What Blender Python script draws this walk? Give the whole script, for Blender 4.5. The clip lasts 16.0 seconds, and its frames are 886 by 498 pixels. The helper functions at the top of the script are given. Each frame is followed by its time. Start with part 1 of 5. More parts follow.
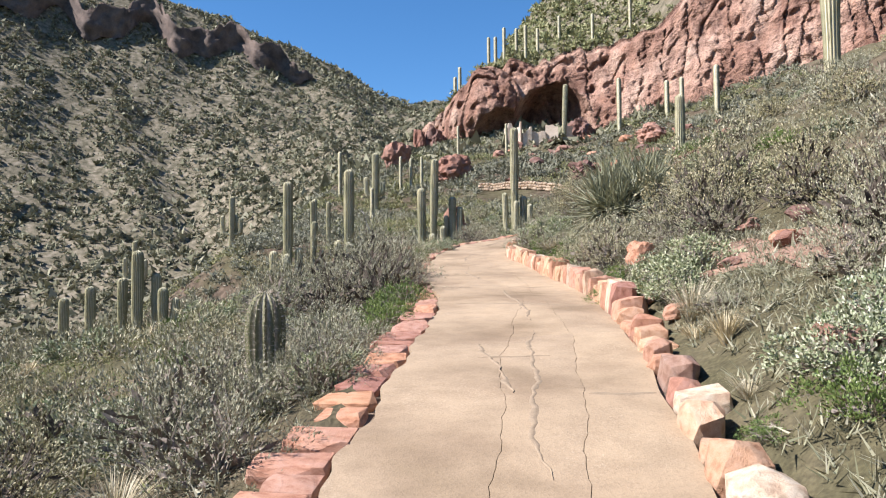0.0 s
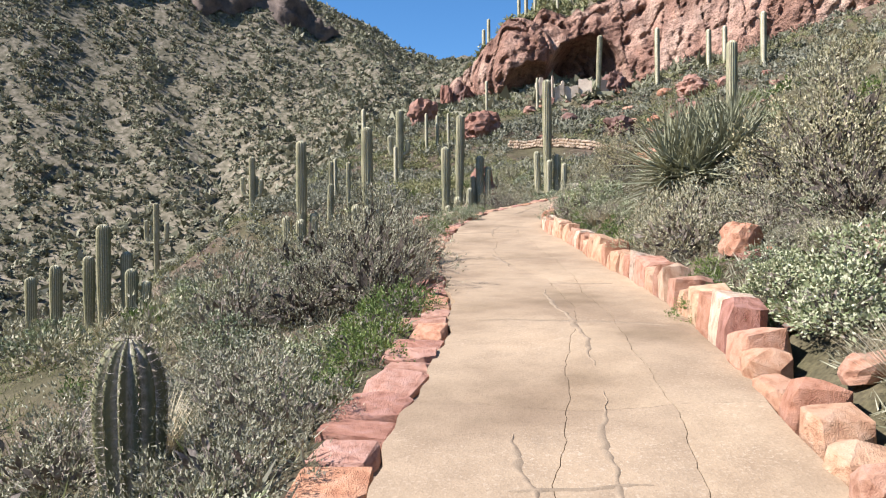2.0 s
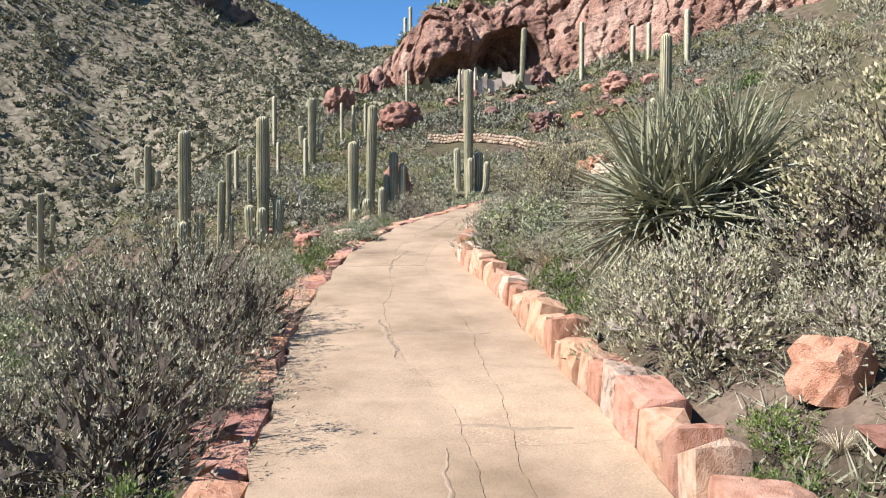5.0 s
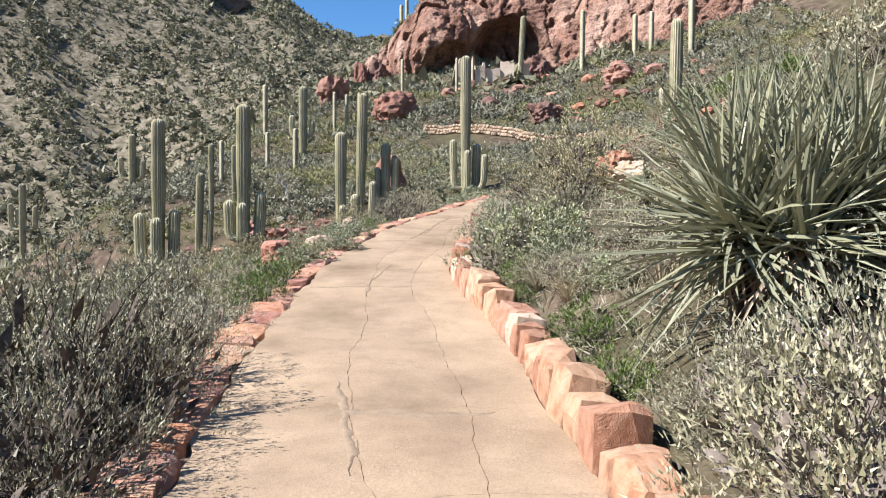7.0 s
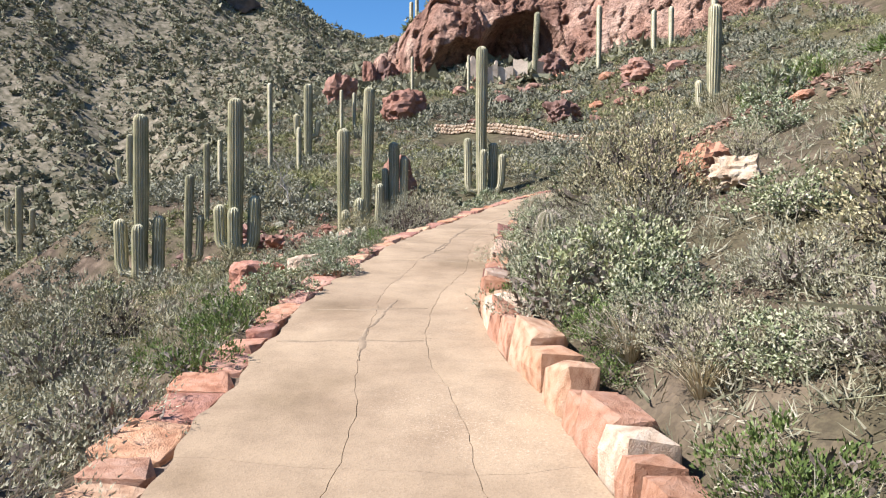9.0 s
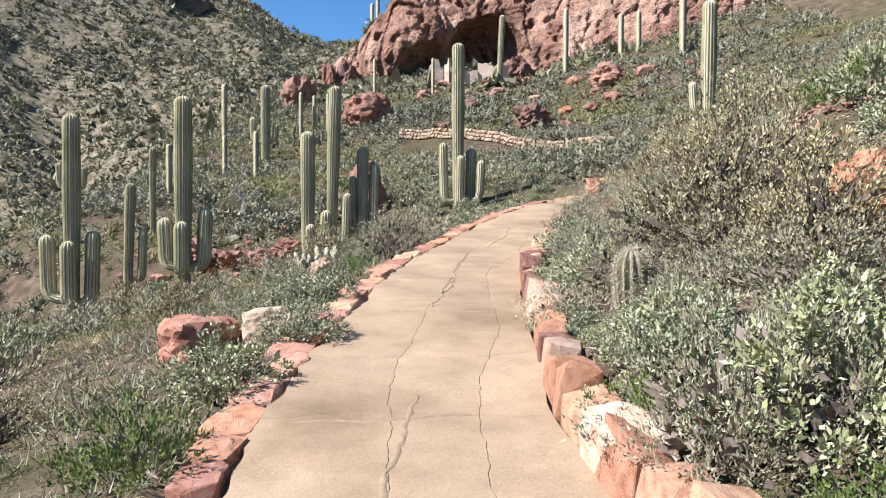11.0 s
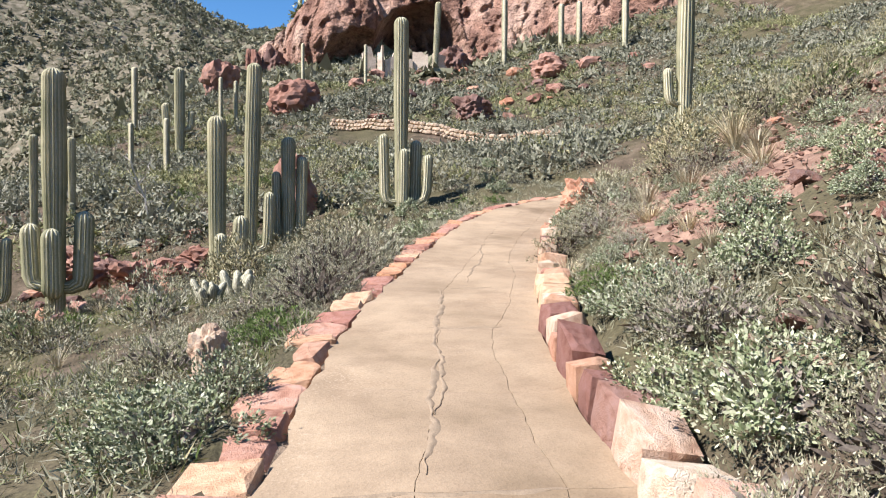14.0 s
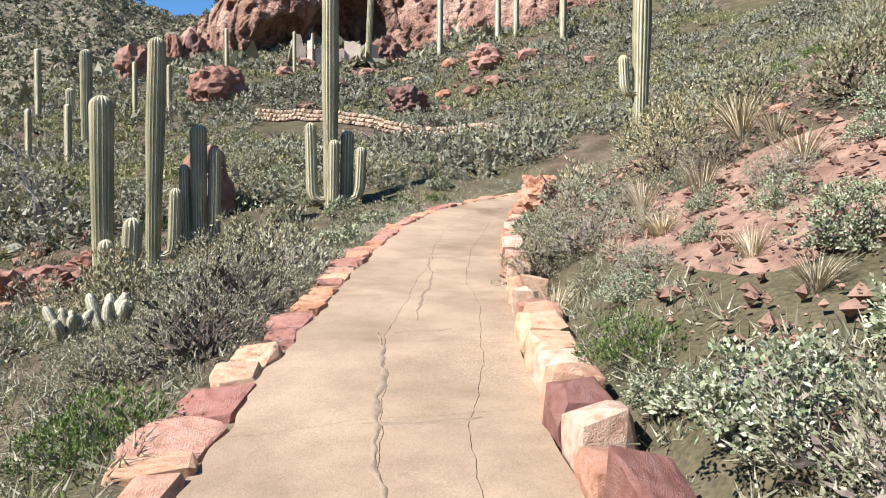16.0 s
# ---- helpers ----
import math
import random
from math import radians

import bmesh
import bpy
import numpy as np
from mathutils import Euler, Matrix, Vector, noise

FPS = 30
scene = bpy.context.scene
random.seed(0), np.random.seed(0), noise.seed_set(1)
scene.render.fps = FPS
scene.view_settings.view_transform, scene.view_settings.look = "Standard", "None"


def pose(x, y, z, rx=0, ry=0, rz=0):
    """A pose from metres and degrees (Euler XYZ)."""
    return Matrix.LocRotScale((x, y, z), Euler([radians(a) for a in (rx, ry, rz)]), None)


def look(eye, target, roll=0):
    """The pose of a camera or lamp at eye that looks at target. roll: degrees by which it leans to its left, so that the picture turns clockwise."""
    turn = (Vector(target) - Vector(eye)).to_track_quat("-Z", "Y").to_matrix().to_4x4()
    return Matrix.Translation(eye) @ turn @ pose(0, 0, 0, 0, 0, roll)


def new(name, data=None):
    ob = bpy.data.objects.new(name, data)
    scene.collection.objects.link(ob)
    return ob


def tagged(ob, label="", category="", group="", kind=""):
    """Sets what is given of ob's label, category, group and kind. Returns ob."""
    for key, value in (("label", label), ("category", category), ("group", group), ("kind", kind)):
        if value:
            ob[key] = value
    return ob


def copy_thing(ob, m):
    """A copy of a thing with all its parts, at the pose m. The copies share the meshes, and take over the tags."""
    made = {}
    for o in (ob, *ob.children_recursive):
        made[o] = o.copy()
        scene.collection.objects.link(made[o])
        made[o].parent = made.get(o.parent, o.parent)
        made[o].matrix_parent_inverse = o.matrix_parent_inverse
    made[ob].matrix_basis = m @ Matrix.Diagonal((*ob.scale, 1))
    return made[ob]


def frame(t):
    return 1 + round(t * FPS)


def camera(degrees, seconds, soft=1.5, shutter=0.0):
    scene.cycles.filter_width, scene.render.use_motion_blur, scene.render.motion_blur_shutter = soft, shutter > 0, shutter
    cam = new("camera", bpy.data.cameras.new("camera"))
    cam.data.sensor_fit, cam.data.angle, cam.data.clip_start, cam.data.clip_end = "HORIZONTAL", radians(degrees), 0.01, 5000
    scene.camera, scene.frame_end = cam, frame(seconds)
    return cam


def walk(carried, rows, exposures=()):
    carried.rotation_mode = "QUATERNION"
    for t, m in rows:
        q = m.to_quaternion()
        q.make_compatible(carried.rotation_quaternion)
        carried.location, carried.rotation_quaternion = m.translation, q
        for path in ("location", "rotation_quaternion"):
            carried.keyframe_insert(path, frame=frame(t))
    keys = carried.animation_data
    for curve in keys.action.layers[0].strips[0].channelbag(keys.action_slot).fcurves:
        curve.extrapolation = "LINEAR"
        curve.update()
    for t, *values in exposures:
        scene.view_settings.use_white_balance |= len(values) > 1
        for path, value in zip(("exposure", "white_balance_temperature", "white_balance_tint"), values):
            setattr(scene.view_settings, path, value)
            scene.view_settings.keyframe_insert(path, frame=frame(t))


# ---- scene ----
cam = camera(62.2, 16.0, soft=1.15)
PATH = [
    (0.0, look((0.000, 0.000, 1.500), (-0.469, 9.976, 2.019), -0.48)),
    (0.5, look((-0.004, 0.615, 1.607), (-0.602, 10.592, 1.933), -0.49)),
    (1.0, look((0.005, 1.261, 1.655), (-0.721, 11.233, 1.810), -0.52)),
    (1.5, look((-0.047, 1.917, 1.760), (-0.869, 11.883, 1.789), -0.59)),
    (2.0, look((-0.006, 2.540, 1.856), (-0.877, 12.502, 1.817), -0.58)),
    (2.5, look((0.005, 3.073, 2.009), (-0.828, 13.038, 1.931), -0.53)),
    (3.0, look((0.031, 3.628, 2.086), (-0.647, 13.604, 1.993), -0.41)),
    (3.5, look((0.035, 4.205, 2.165), (-0.395, 14.195, 2.058), -0.36)),
    (4.0, look((0.121, 4.755, 2.247), (-0.028, 14.753, 2.124), -0.35)),
    (4.5, look((0.168, 5.285, 2.310), (0.267, 15.284, 2.170), -0.21)),
    (4.7, look((0.215, 5.525, 2.367), (0.364, 15.523, 2.220), -0.18)),
    (6.8, look((0.315, 7.500, 2.698), (0.591, 17.493, 2.428), 0.49)),
    (7.0, look((0.344, 7.701, 2.701), (0.577, 17.695, 2.420), 0.31)),
    (7.5, look((0.410, 8.297, 2.764), (0.565, 18.291, 2.467), 0.24)),
    (8.0, look((0.388, 8.891, 2.849), (0.479, 18.886, 2.543), 0.18)),
    (8.2, look((0.399, 9.158, 2.832), (0.445, 19.153, 2.540), 0.40)),
    (10.3, look((-0.119, 11.747, 3.060), (0.282, 21.736, 2.838), 0.09)),
    (10.5, look((-0.142, 11.977, 3.091), (0.324, 21.964, 2.889), 0.04)),
    (11.0, look((-0.220, 12.596, 3.147), (0.446, 22.572, 2.968), 0.18)),
    (11.5, look((-0.204, 13.211, 3.211), (0.641, 23.174, 3.032), 0.23)),
    (12.0, look((-0.231, 13.786, 3.269), (0.761, 23.734, 3.080), 0.25)),
    (12.5, look((-0.224, 14.405, 3.298), (0.906, 24.338, 3.082), 0.23)),
    (13.0, look((-0.291, 14.966, 3.359), (0.977, 24.882, 3.109), 0.22)),
    (13.5, look((-0.274, 15.502, 3.441), (1.158, 25.396, 3.177), 0.26)),
    (14.0, look((-0.299, 16.025, 3.514), (1.313, 25.890, 3.250), 0.29)),
    (14.5, look((-0.247, 16.561, 3.559), (1.576, 26.390, 3.309), 0.29)),
    (15.0, look((-0.186, 17.100, 3.610), (1.876, 26.883, 3.378), 0.40)),
    (15.5, look((-0.110, 17.640, 3.656), (2.184, 27.370, 3.391), 0.30)),
    (16.0, look((0.000, 18.172, 3.683), (2.500, 27.849, 3.352), 0.31)),
]
walk(cam, PATH, [(0.0, 1.22), (16.0, 1.22)])

# ---- light: a clear morning, the sun high to the left and abeam ----
SUN_EL, SUN_AZ = radians(45), radians(-110)  # bearing clockwise from +y
world = bpy.data.worlds.new("sky")
scene.world = world
world.use_nodes = True
wn = world.node_tree.nodes
wl = world.node_tree.links
sky = wn.new("ShaderNodeTexSky")
sky.sky_type, sky.sun_disc = "NISHITA", False
sky.sun_elevation, sky.sun_rotation = SUN_EL, SUN_AZ
sky.altitude, sky.air_density, sky.dust_density, sky.ozone_density = 900, 1.0, 0.15, 5.0
deep = wn.new("ShaderNodeHueSaturation")
deep.inputs["Saturation"].default_value = 1.18
wl.new(sky.outputs[0], deep.inputs["Color"])
wl.new(deep.outputs[0], wn["Background"].inputs[0])
wn["Background"].inputs[1].default_value = 0.08
to_sun = Vector((math.sin(SUN_AZ) * math.cos(SUN_EL), math.cos(SUN_AZ) * math.cos(SUN_EL), math.sin(SUN_EL)))
sun = new("sun", bpy.data.lights.new("sun", "SUN"))
sun.data.energy, sun.data.angle, sun.data.color = 5.0, radians(0.53), (1.0, 0.957, 0.965)
sun.matrix_basis = look(to_sun * 50, (0, 0, 0))

# ---- materials ----
def ramp(nt, fac, stops):
    n = nt.nodes.new("ShaderNodeValToRGB")
    while len(n.color_ramp.elements) < len(stops):
        n.color_ramp.elements.new(0.5)
    for e, (p, c) in zip(n.color_ramp.elements, stops):
        e.position, e.color = p, (*c, 1)
    nt.links.new(fac, n.inputs[0])
    return n.outputs[0]


def tex(nt, kind, scale, coord, detail=4.0):
    n = nt.nodes.new({"noise": "ShaderNodeTexNoise", "cells": "ShaderNodeTexVoronoi"}[kind])
    n.inputs["Scale"].default_value = scale
    if kind == "noise":
        n.inputs["Detail"].default_value = detail
    nt.links.new(coord, n.inputs["Vector"])
    return n


def mix(nt, kind, fac, a, b):
    n = nt.nodes.new("ShaderNodeMix")
    n.data_type, n.blend_type = "RGBA", kind
    for s, v in ((0, fac), (6, a), (7, b)):
        if isinstance(v, (int, float)):
            n.inputs[s].default_value = v
        elif isinstance(v, tuple):
            n.inputs[s].default_value = (*v, 1)
        else:
            nt.links.new(v, n.inputs[s])
    return n.outputs[2]


def surface(name, rough=0.9, spec=0.2):
    m = bpy.data.materials.new(name)
    m.use_nodes = True
    b = m.node_tree.nodes["Principled BSDF"]
    b.inputs["Roughness"].default_value = rough
    b.inputs["Specular IOR Level"].default_value = spec
    return m, m.node_tree, b


def relief(nt, b, heights):
    """Stacked bumps: (height socket, strength, distance)."""
    last = None
    for h, s, d in heights:
        n = nt.nodes.new("ShaderNodeBump")
        n.inputs["Strength"].default_value, n.inputs["Distance"].default_value = s, d
        nt.links.new(h, n.inputs["Height"])
        if last:
            nt.links.new(last, n.inputs["Normal"])
        last = n.outputs[0]
    nt.links.new(last, b.inputs["Normal"])


def where(nt, kind="Object"):
    return nt.nodes.new("ShaderNodeTexCoord").outputs[kind]


def place_of(nt):
    return nt.nodes.new("ShaderNodeNewGeometry").outputs["Position"]


def ground_material():
    m, nt, b = surface("desert_soil", 0.95, 0.1)
    p = place_of(nt)
    big, midn, fine = tex(nt, "noise", 0.23, p, 5), tex(nt, "noise", 1.7, p, 6), tex(nt, "noise", 38, p, 3)
    peb = tex(nt, "cells", 26, p)
    soil = ramp(nt, midn.outputs[0], ((0.3, (0.05, 0.038, 0.029)), (0.5, (0.092, 0.07, 0.053)), (0.7, (0.17, 0.13, 0.10))))
    weed = ramp(nt, fine.outputs[0], ((0.3, (0.04, 0.045, 0.02)), (0.7, (0.115, 0.115, 0.058))))
    cover = ramp(nt, big.outputs[0], ((0.38, (0.05, 0.05, 0.05)), (0.56, (0.6, 0.6, 0.6))))
    both = mix(nt, "MIX", cover, soil, weed)
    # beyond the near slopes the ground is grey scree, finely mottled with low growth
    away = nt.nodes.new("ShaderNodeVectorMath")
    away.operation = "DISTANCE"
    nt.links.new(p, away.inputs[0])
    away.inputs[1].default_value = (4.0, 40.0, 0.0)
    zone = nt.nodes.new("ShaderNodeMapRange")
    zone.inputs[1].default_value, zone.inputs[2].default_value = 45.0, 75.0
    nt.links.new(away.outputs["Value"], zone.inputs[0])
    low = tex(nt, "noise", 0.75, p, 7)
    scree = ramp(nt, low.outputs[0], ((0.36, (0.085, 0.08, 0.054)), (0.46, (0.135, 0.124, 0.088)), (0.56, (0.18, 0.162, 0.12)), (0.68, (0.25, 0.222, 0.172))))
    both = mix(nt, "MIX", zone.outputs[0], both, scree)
    peb_c = ramp(nt, peb.outputs[1], ((0.0, (0.55, 0.5, 0.48)), (1.0, (1.25, 1.15, 1.05))))
    nt.links.new(mix(nt, "MULTIPLY", 0.55, both, peb_c), b.inputs["Base Color"])
    relief(nt, b, ((midn.outputs[0], 0.5, 0.12), (peb.outputs[0], 0.5, 0.02), (fine.outputs[0], 0.5, 0.02)))
    return m


def concrete_material():
    m, nt, b = surface("tan_concrete", 0.88, 0.25)
    p = place_of(nt)
    info = nt.nodes.new("ShaderNodeObjectInfo")
    stain, mott, grain = tex(nt, "noise", 0.9, p, 5), tex(nt, "noise", 5.5, p, 5), tex(nt, "noise", 160, p, 2)
    agg = tex(nt, "cells", 95, p)
    base = ramp(nt, stain.outputs[0], ((0.30, (0.222, 0.165, 0.106)), (0.42, (0.285, 0.215, 0.144)), (0.58, (0.328, 0.25, 0.168)), (0.72, (0.36, 0.27, 0.178))))
    base = mix(nt, "MULTIPLY", 0.55, base, ramp(nt, mott.outputs[0], ((0.3, (0.78, 0.76, 0.74)), (0.6, (1.06, 1.05, 1.03)))))
    base = mix(nt, "MULTIPLY", 0.5, base, ramp(nt, agg.outputs[1], ((0.0, (0.75, 0.72, 0.70)), (0.6, (1.08, 1.06, 1.04)))))
    patch = tex(nt, "noise", 1.1, p, 7)
    base = mix(nt, "MULTIPLY", 0.85, base, ramp(nt, patch.outputs[0], ((0.50, (1, 1, 1)), (0.60, (0.84, 0.82, 0.81)), (0.74, (0.78, 0.75, 0.74)))))
    pits = tex(nt, "noise", 70, p, 3)
    worn = mix(nt, "MULTIPLY", 1.0, ramp(nt, pits.outputs[0], ((0.56, (0, 0, 0)), (0.66, (1, 1, 1)))), ramp(nt, stain.outputs[0], ((0.45, (0, 0, 0)), (0.62, (0.7, 0.7, 0.7)))))
    base = mix(nt, "MIX", worn, base, (0.44, 0.35, 0.255))
    base = mix(nt, "MULTIPLY", 0.5, base, ramp(nt, info.outputs["Random"], ((0.0, (0.88, 0.86, 0.85)), (1.0, (1.06, 1.04, 1.0)))))
    nt.links.new(base, b.inputs["Base Color"])
    relief(nt, b, ((mott.outputs[0], 0.35, 0.02), (agg.outputs[0], 0.25, 0.004), (grain.outputs[0], 0.4, 0.003)))
    return m


def stone_material(name, tones, dark=1.0):
    m, nt, b = surface(name, 0.85, 0.25)
    p = where(nt)
    info = nt.nodes.new("ShaderNodeObjectInfo")
    n = len(tones)
    tone = ramp(nt, info.outputs["Random"], [((i + 0.5) / n, tuple(c * dark for c in t)) for i, t in enumerate(tones)])
    shift = nt.nodes.new("ShaderNodeVectorMath")
    shift.operation = "ADD"
    nt.links.new(p, shift.inputs[0])
    nt.links.new(info.outputs["Location"], shift.inputs[1])
    q = shift.outputs[0]
    blot, vein, grit = tex(nt, "noise", 2.4, q, 6), tex(nt, "noise", 24, q, 6), tex(nt, "noise", 120, q, 2)
    c = mix(nt, "MULTIPLY", 0.8, tone, ramp(nt, blot.outputs[0], ((0.3, (0.66, 0.52, 0.46)), (0.48, (1.0, 0.95, 0.9)), (0.62, (1.1, 1.15, 1.2)))))
    c = mix(nt, "MULTIPLY", 0.6, c, ramp(nt, vein.outputs[0], ((0.35, (0.82, 0.79, 0.77)), (0.6, (1.06, 1.05, 1.04)))))
    nt.links.new(c, b.inputs["Base Color"])
    relief(nt, b, ((blot.outputs[0], 0.4, 0.05), (vein.outputs[0], 0.6, 0.02), (grit.outputs[0], 0.3, 0.003)))
    return m


def cliff_material():
    m, nt, b = surface("red_cliff_rock", 0.9, 0.15)
    p = place_of(nt)
    squash = nt.nodes.new("ShaderNodeMapping")
    squash.inputs["Scale"].default_value = (1.0, 1.0, 0.6)
    nt.links.new(p, squash.inputs[0])
    q = squash.outputs[0]
    big, mid, fine = tex(nt, "noise", 0.22, q, 6), tex(nt, "noise", 0.9, q, 7), tex(nt, "noise", 4.5, p, 6)
    drip = nt.nodes.new("ShaderNodeMapping")
    drip.inputs["Scale"].default_value = (1.0, 1.0, 0.09)
    nt.links.new(p, drip.inputs[0])
    streak = tex(nt, "noise", 1.1, drip.outputs[0], 5)
    c = ramp(nt, big.outputs[0], ((0.3, (0.18, 0.104, 0.077)), (0.44, (0.275, 0.165, 0.124)), (0.56, (0.355, 0.236, 0.182)), (0.72, (0.455, 0.345, 0.275))))
    c = mix(nt, "MULTIPLY", 0.8, c, ramp(nt, mid.outputs[0], ((0.32, (0.58, 0.53, 0.52)), (0.5, (0.97, 0.95, 0.94)), (0.7, (1.25, 1.2, 1.15)))))
    c = mix(nt, "MULTIPLY", 0.8, c, ramp(nt, streak.outputs[0], ((0.34, (0.52, 0.46, 0.45)), (0.46, (1.0, 1.0, 1.0)), (0.66, (1.15, 1.12, 1.08)))))
    c = mix(nt, "MULTIPLY", 0.7, c, ramp(nt, fine.outputs[0], ((0.3, (0.5, 0.48, 0.48)), (0.6, (1.15, 1.13, 1.1)))))
    nt.links.new(c, b.inputs["Base Color"])
    relief(nt, b, ((mid.outputs[0], 0.8, 0.5), (fine.outputs[0], 1.0, 0.35), (streak.outputs[0], 0.5, 0.2)))
    return m


def leaf_material(name, tones, rough=0.6, glow=0.06):
    """Leaves: tone by leaf and by plant, some light let through."""
    m, nt, b = surface(name, rough, 0.25)
    g, info = nt.nodes.new("ShaderNodeNewGeometry"), nt.nodes.new("ShaderNodeObjectInfo")
    n = len(tones)
    c = ramp(nt, g.outputs["Random Per Island"], [(i / (n - 1), t) for i, t in enumerate(tones)])
    c = mix(nt, "MULTIPLY", 0.7, c, ramp(nt, info.outputs["Random"], ((0.0, (0.75, 0.74, 0.7)), (0.5, (1, 1, 1)), (1.0, (1.2, 1.12, 0.95)))))
    nt.links.new(c, b.inputs["Base Color"])
    t = nt.nodes.new("ShaderNodeBsdfTranslucent")
    nt.links.new(c, t.inputs["Color"])
    mx = nt.nodes.new("ShaderNodeMixShader")
    mx.inputs[0].default_value = glow
    nt.links.new(b.outputs[0], mx.inputs[1])
    nt.links.new(t.outputs[0], mx.inputs[2])
    nt.links.new(mx.outputs[0], nt.nodes["Material Output"].inputs[0])
    return m


def bark_material(name, a, c):
    m, nt, b = surface(name, 0.9, 0.1)
    n = tex(nt, "noise", 30, where(nt), 4)
    nt.links.new(ramp(nt, n.outputs[0], ((0.3, a), (0.7, c))), b.inputs["Base Color"])
    relief(nt, b, ((n.outputs[0], 0.5, 0.01),))
    return m


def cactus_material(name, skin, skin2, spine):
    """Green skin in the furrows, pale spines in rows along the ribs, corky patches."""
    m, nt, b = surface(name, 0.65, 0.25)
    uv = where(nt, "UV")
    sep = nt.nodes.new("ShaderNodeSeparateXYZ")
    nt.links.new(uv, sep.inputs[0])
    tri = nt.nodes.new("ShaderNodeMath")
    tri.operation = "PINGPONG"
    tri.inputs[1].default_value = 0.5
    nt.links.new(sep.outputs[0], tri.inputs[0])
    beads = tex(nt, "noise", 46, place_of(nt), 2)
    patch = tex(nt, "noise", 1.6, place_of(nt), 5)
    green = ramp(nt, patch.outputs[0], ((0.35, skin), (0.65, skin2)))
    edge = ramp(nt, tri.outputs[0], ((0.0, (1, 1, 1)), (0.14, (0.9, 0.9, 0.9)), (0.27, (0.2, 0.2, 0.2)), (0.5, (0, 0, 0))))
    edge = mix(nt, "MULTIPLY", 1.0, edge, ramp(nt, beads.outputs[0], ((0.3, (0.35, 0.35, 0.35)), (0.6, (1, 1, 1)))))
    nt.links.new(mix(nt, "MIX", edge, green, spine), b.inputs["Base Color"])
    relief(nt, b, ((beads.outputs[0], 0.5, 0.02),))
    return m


def plain_noise(name, a, c, scale, rough=0.9, dist=0.02):
    m, nt, b = surface(name, rough, 0.15)
    n, f = tex(nt, "noise", scale, place_of(nt), 6), tex(nt, "noise", scale * 9, place_of(nt), 3)
    col = mix(nt, "MULTIPLY", 0.5, ramp(nt, n.outputs[0], ((0.3, a), (0.7, c))), ramp(nt, f.outputs[0], ((0.3, (0.7, 0.7, 0.7)), (0.7, (1.15, 1.15, 1.15)))))
    nt.links.new(col, b.inputs["Base Color"])
    relief(nt, b, ((n.outputs[0], 0.5, dist * 3), (f.outputs[0], 0.5, dist)))
    return m


EARTH = plain_noise("bare_red_earth", (0.15, 0.088, 0.064), (0.32, 0.205, 0.148), 3.5, dist=0.05)
SOIL = ground_material()
CONCRETE = concrete_material()
JOINT = plain_noise("dark_crack_fill", (0.10, 0.075, 0.055), (0.24, 0.18, 0.13), 9)
PINKS = ((0.20, 0.10, 0.08), (0.55, 0.45, 0.34), (0.35, 0.18, 0.12), (0.46, 0.28, 0.18), (0.48, 0.36, 0.26), (0.42, 0.24, 0.145), (0.29, 0.145, 0.115), (0.45, 0.275, 0.17), (0.50, 0.41, 0.31), (0.41, 0.22, 0.155), (0.48, 0.33, 0.21), (0.37, 0.20, 0.13))
KERB_L = stone_material("red_sandstone", ((0.35, 0.18, 0.13), (0.44, 0.26, 0.19), (0.31, 0.15, 0.115), (0.50, 0.34, 0.22), (0.46, 0.23, 0.13), (0.40, 0.235, 0.185), (0.48, 0.25, 0.14)))
KERB = stone_material("pink_sandstone", PINKS)
ROCK_RED = stone_material("weathered_red_rock", ((0.22, 0.115, 0.085), (0.31, 0.185, 0.14), (0.16, 0.095, 0.078)))
ROCK_ORANGE = stone_material("orange_sandstone", ((0.42, 0.21, 0.13), (0.40, 0.23, 0.155)))
ROCK_PALE = stone_material("pale_sandstone", ((0.46, 0.37, 0.27), (0.44, 0.34, 0.25)))
CLIFF = cliff_material()
RIM = plain_noise("dark_rimrock", (0.06, 0.048, 0.042), (0.18, 0.135, 0.11), 0.25, dist=0.3)
ADOBE = plain_noise("cream_adobe", (0.46, 0.365, 0.275), (0.62, 0.52, 0.41), 1.1, dist=0.05)
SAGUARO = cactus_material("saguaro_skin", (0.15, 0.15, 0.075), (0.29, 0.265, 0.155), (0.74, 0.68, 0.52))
BARREL = cactus_material("barrel_cactus_skin", (0.10, 0.105, 0.05), (0.18, 0.17, 0.085), (0.42, 0.38, 0.32))
PALE_JOINT = cactus_material("pale_cactus_joint", (0.20, 0.20, 0.13), (0.29, 0.28, 0.19), (0.52, 0.48, 0.38))
SPINE = plain_noise("pale_spines", (0.55, 0.47, 0.38), (0.7, 0.62, 0.52), 20)
# twig colours, also worn by the added shade flakes inside the shrubs
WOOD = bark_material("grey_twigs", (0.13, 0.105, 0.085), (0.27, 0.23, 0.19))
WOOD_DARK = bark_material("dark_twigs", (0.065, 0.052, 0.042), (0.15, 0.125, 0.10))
BLEACHED = bark_material("bleached_wood", (0.42, 0.37, 0.31), (0.6, 0.55, 0.48))
LEAF_GREY = leaf_material("grey_green_leaves", ((0.14, 0.142, 0.086), (0.235, 0.232, 0.148), (0.32, 0.31, 0.215), (0.44, 0.415, 0.315)))
LEAF_SILVER = leaf_material("silver_leaves", ((0.11, 0.14, 0.065), (0.20, 0.235, 0.13), (0.31, 0.335, 0.215), (0.50, 0.50, 0.38)))
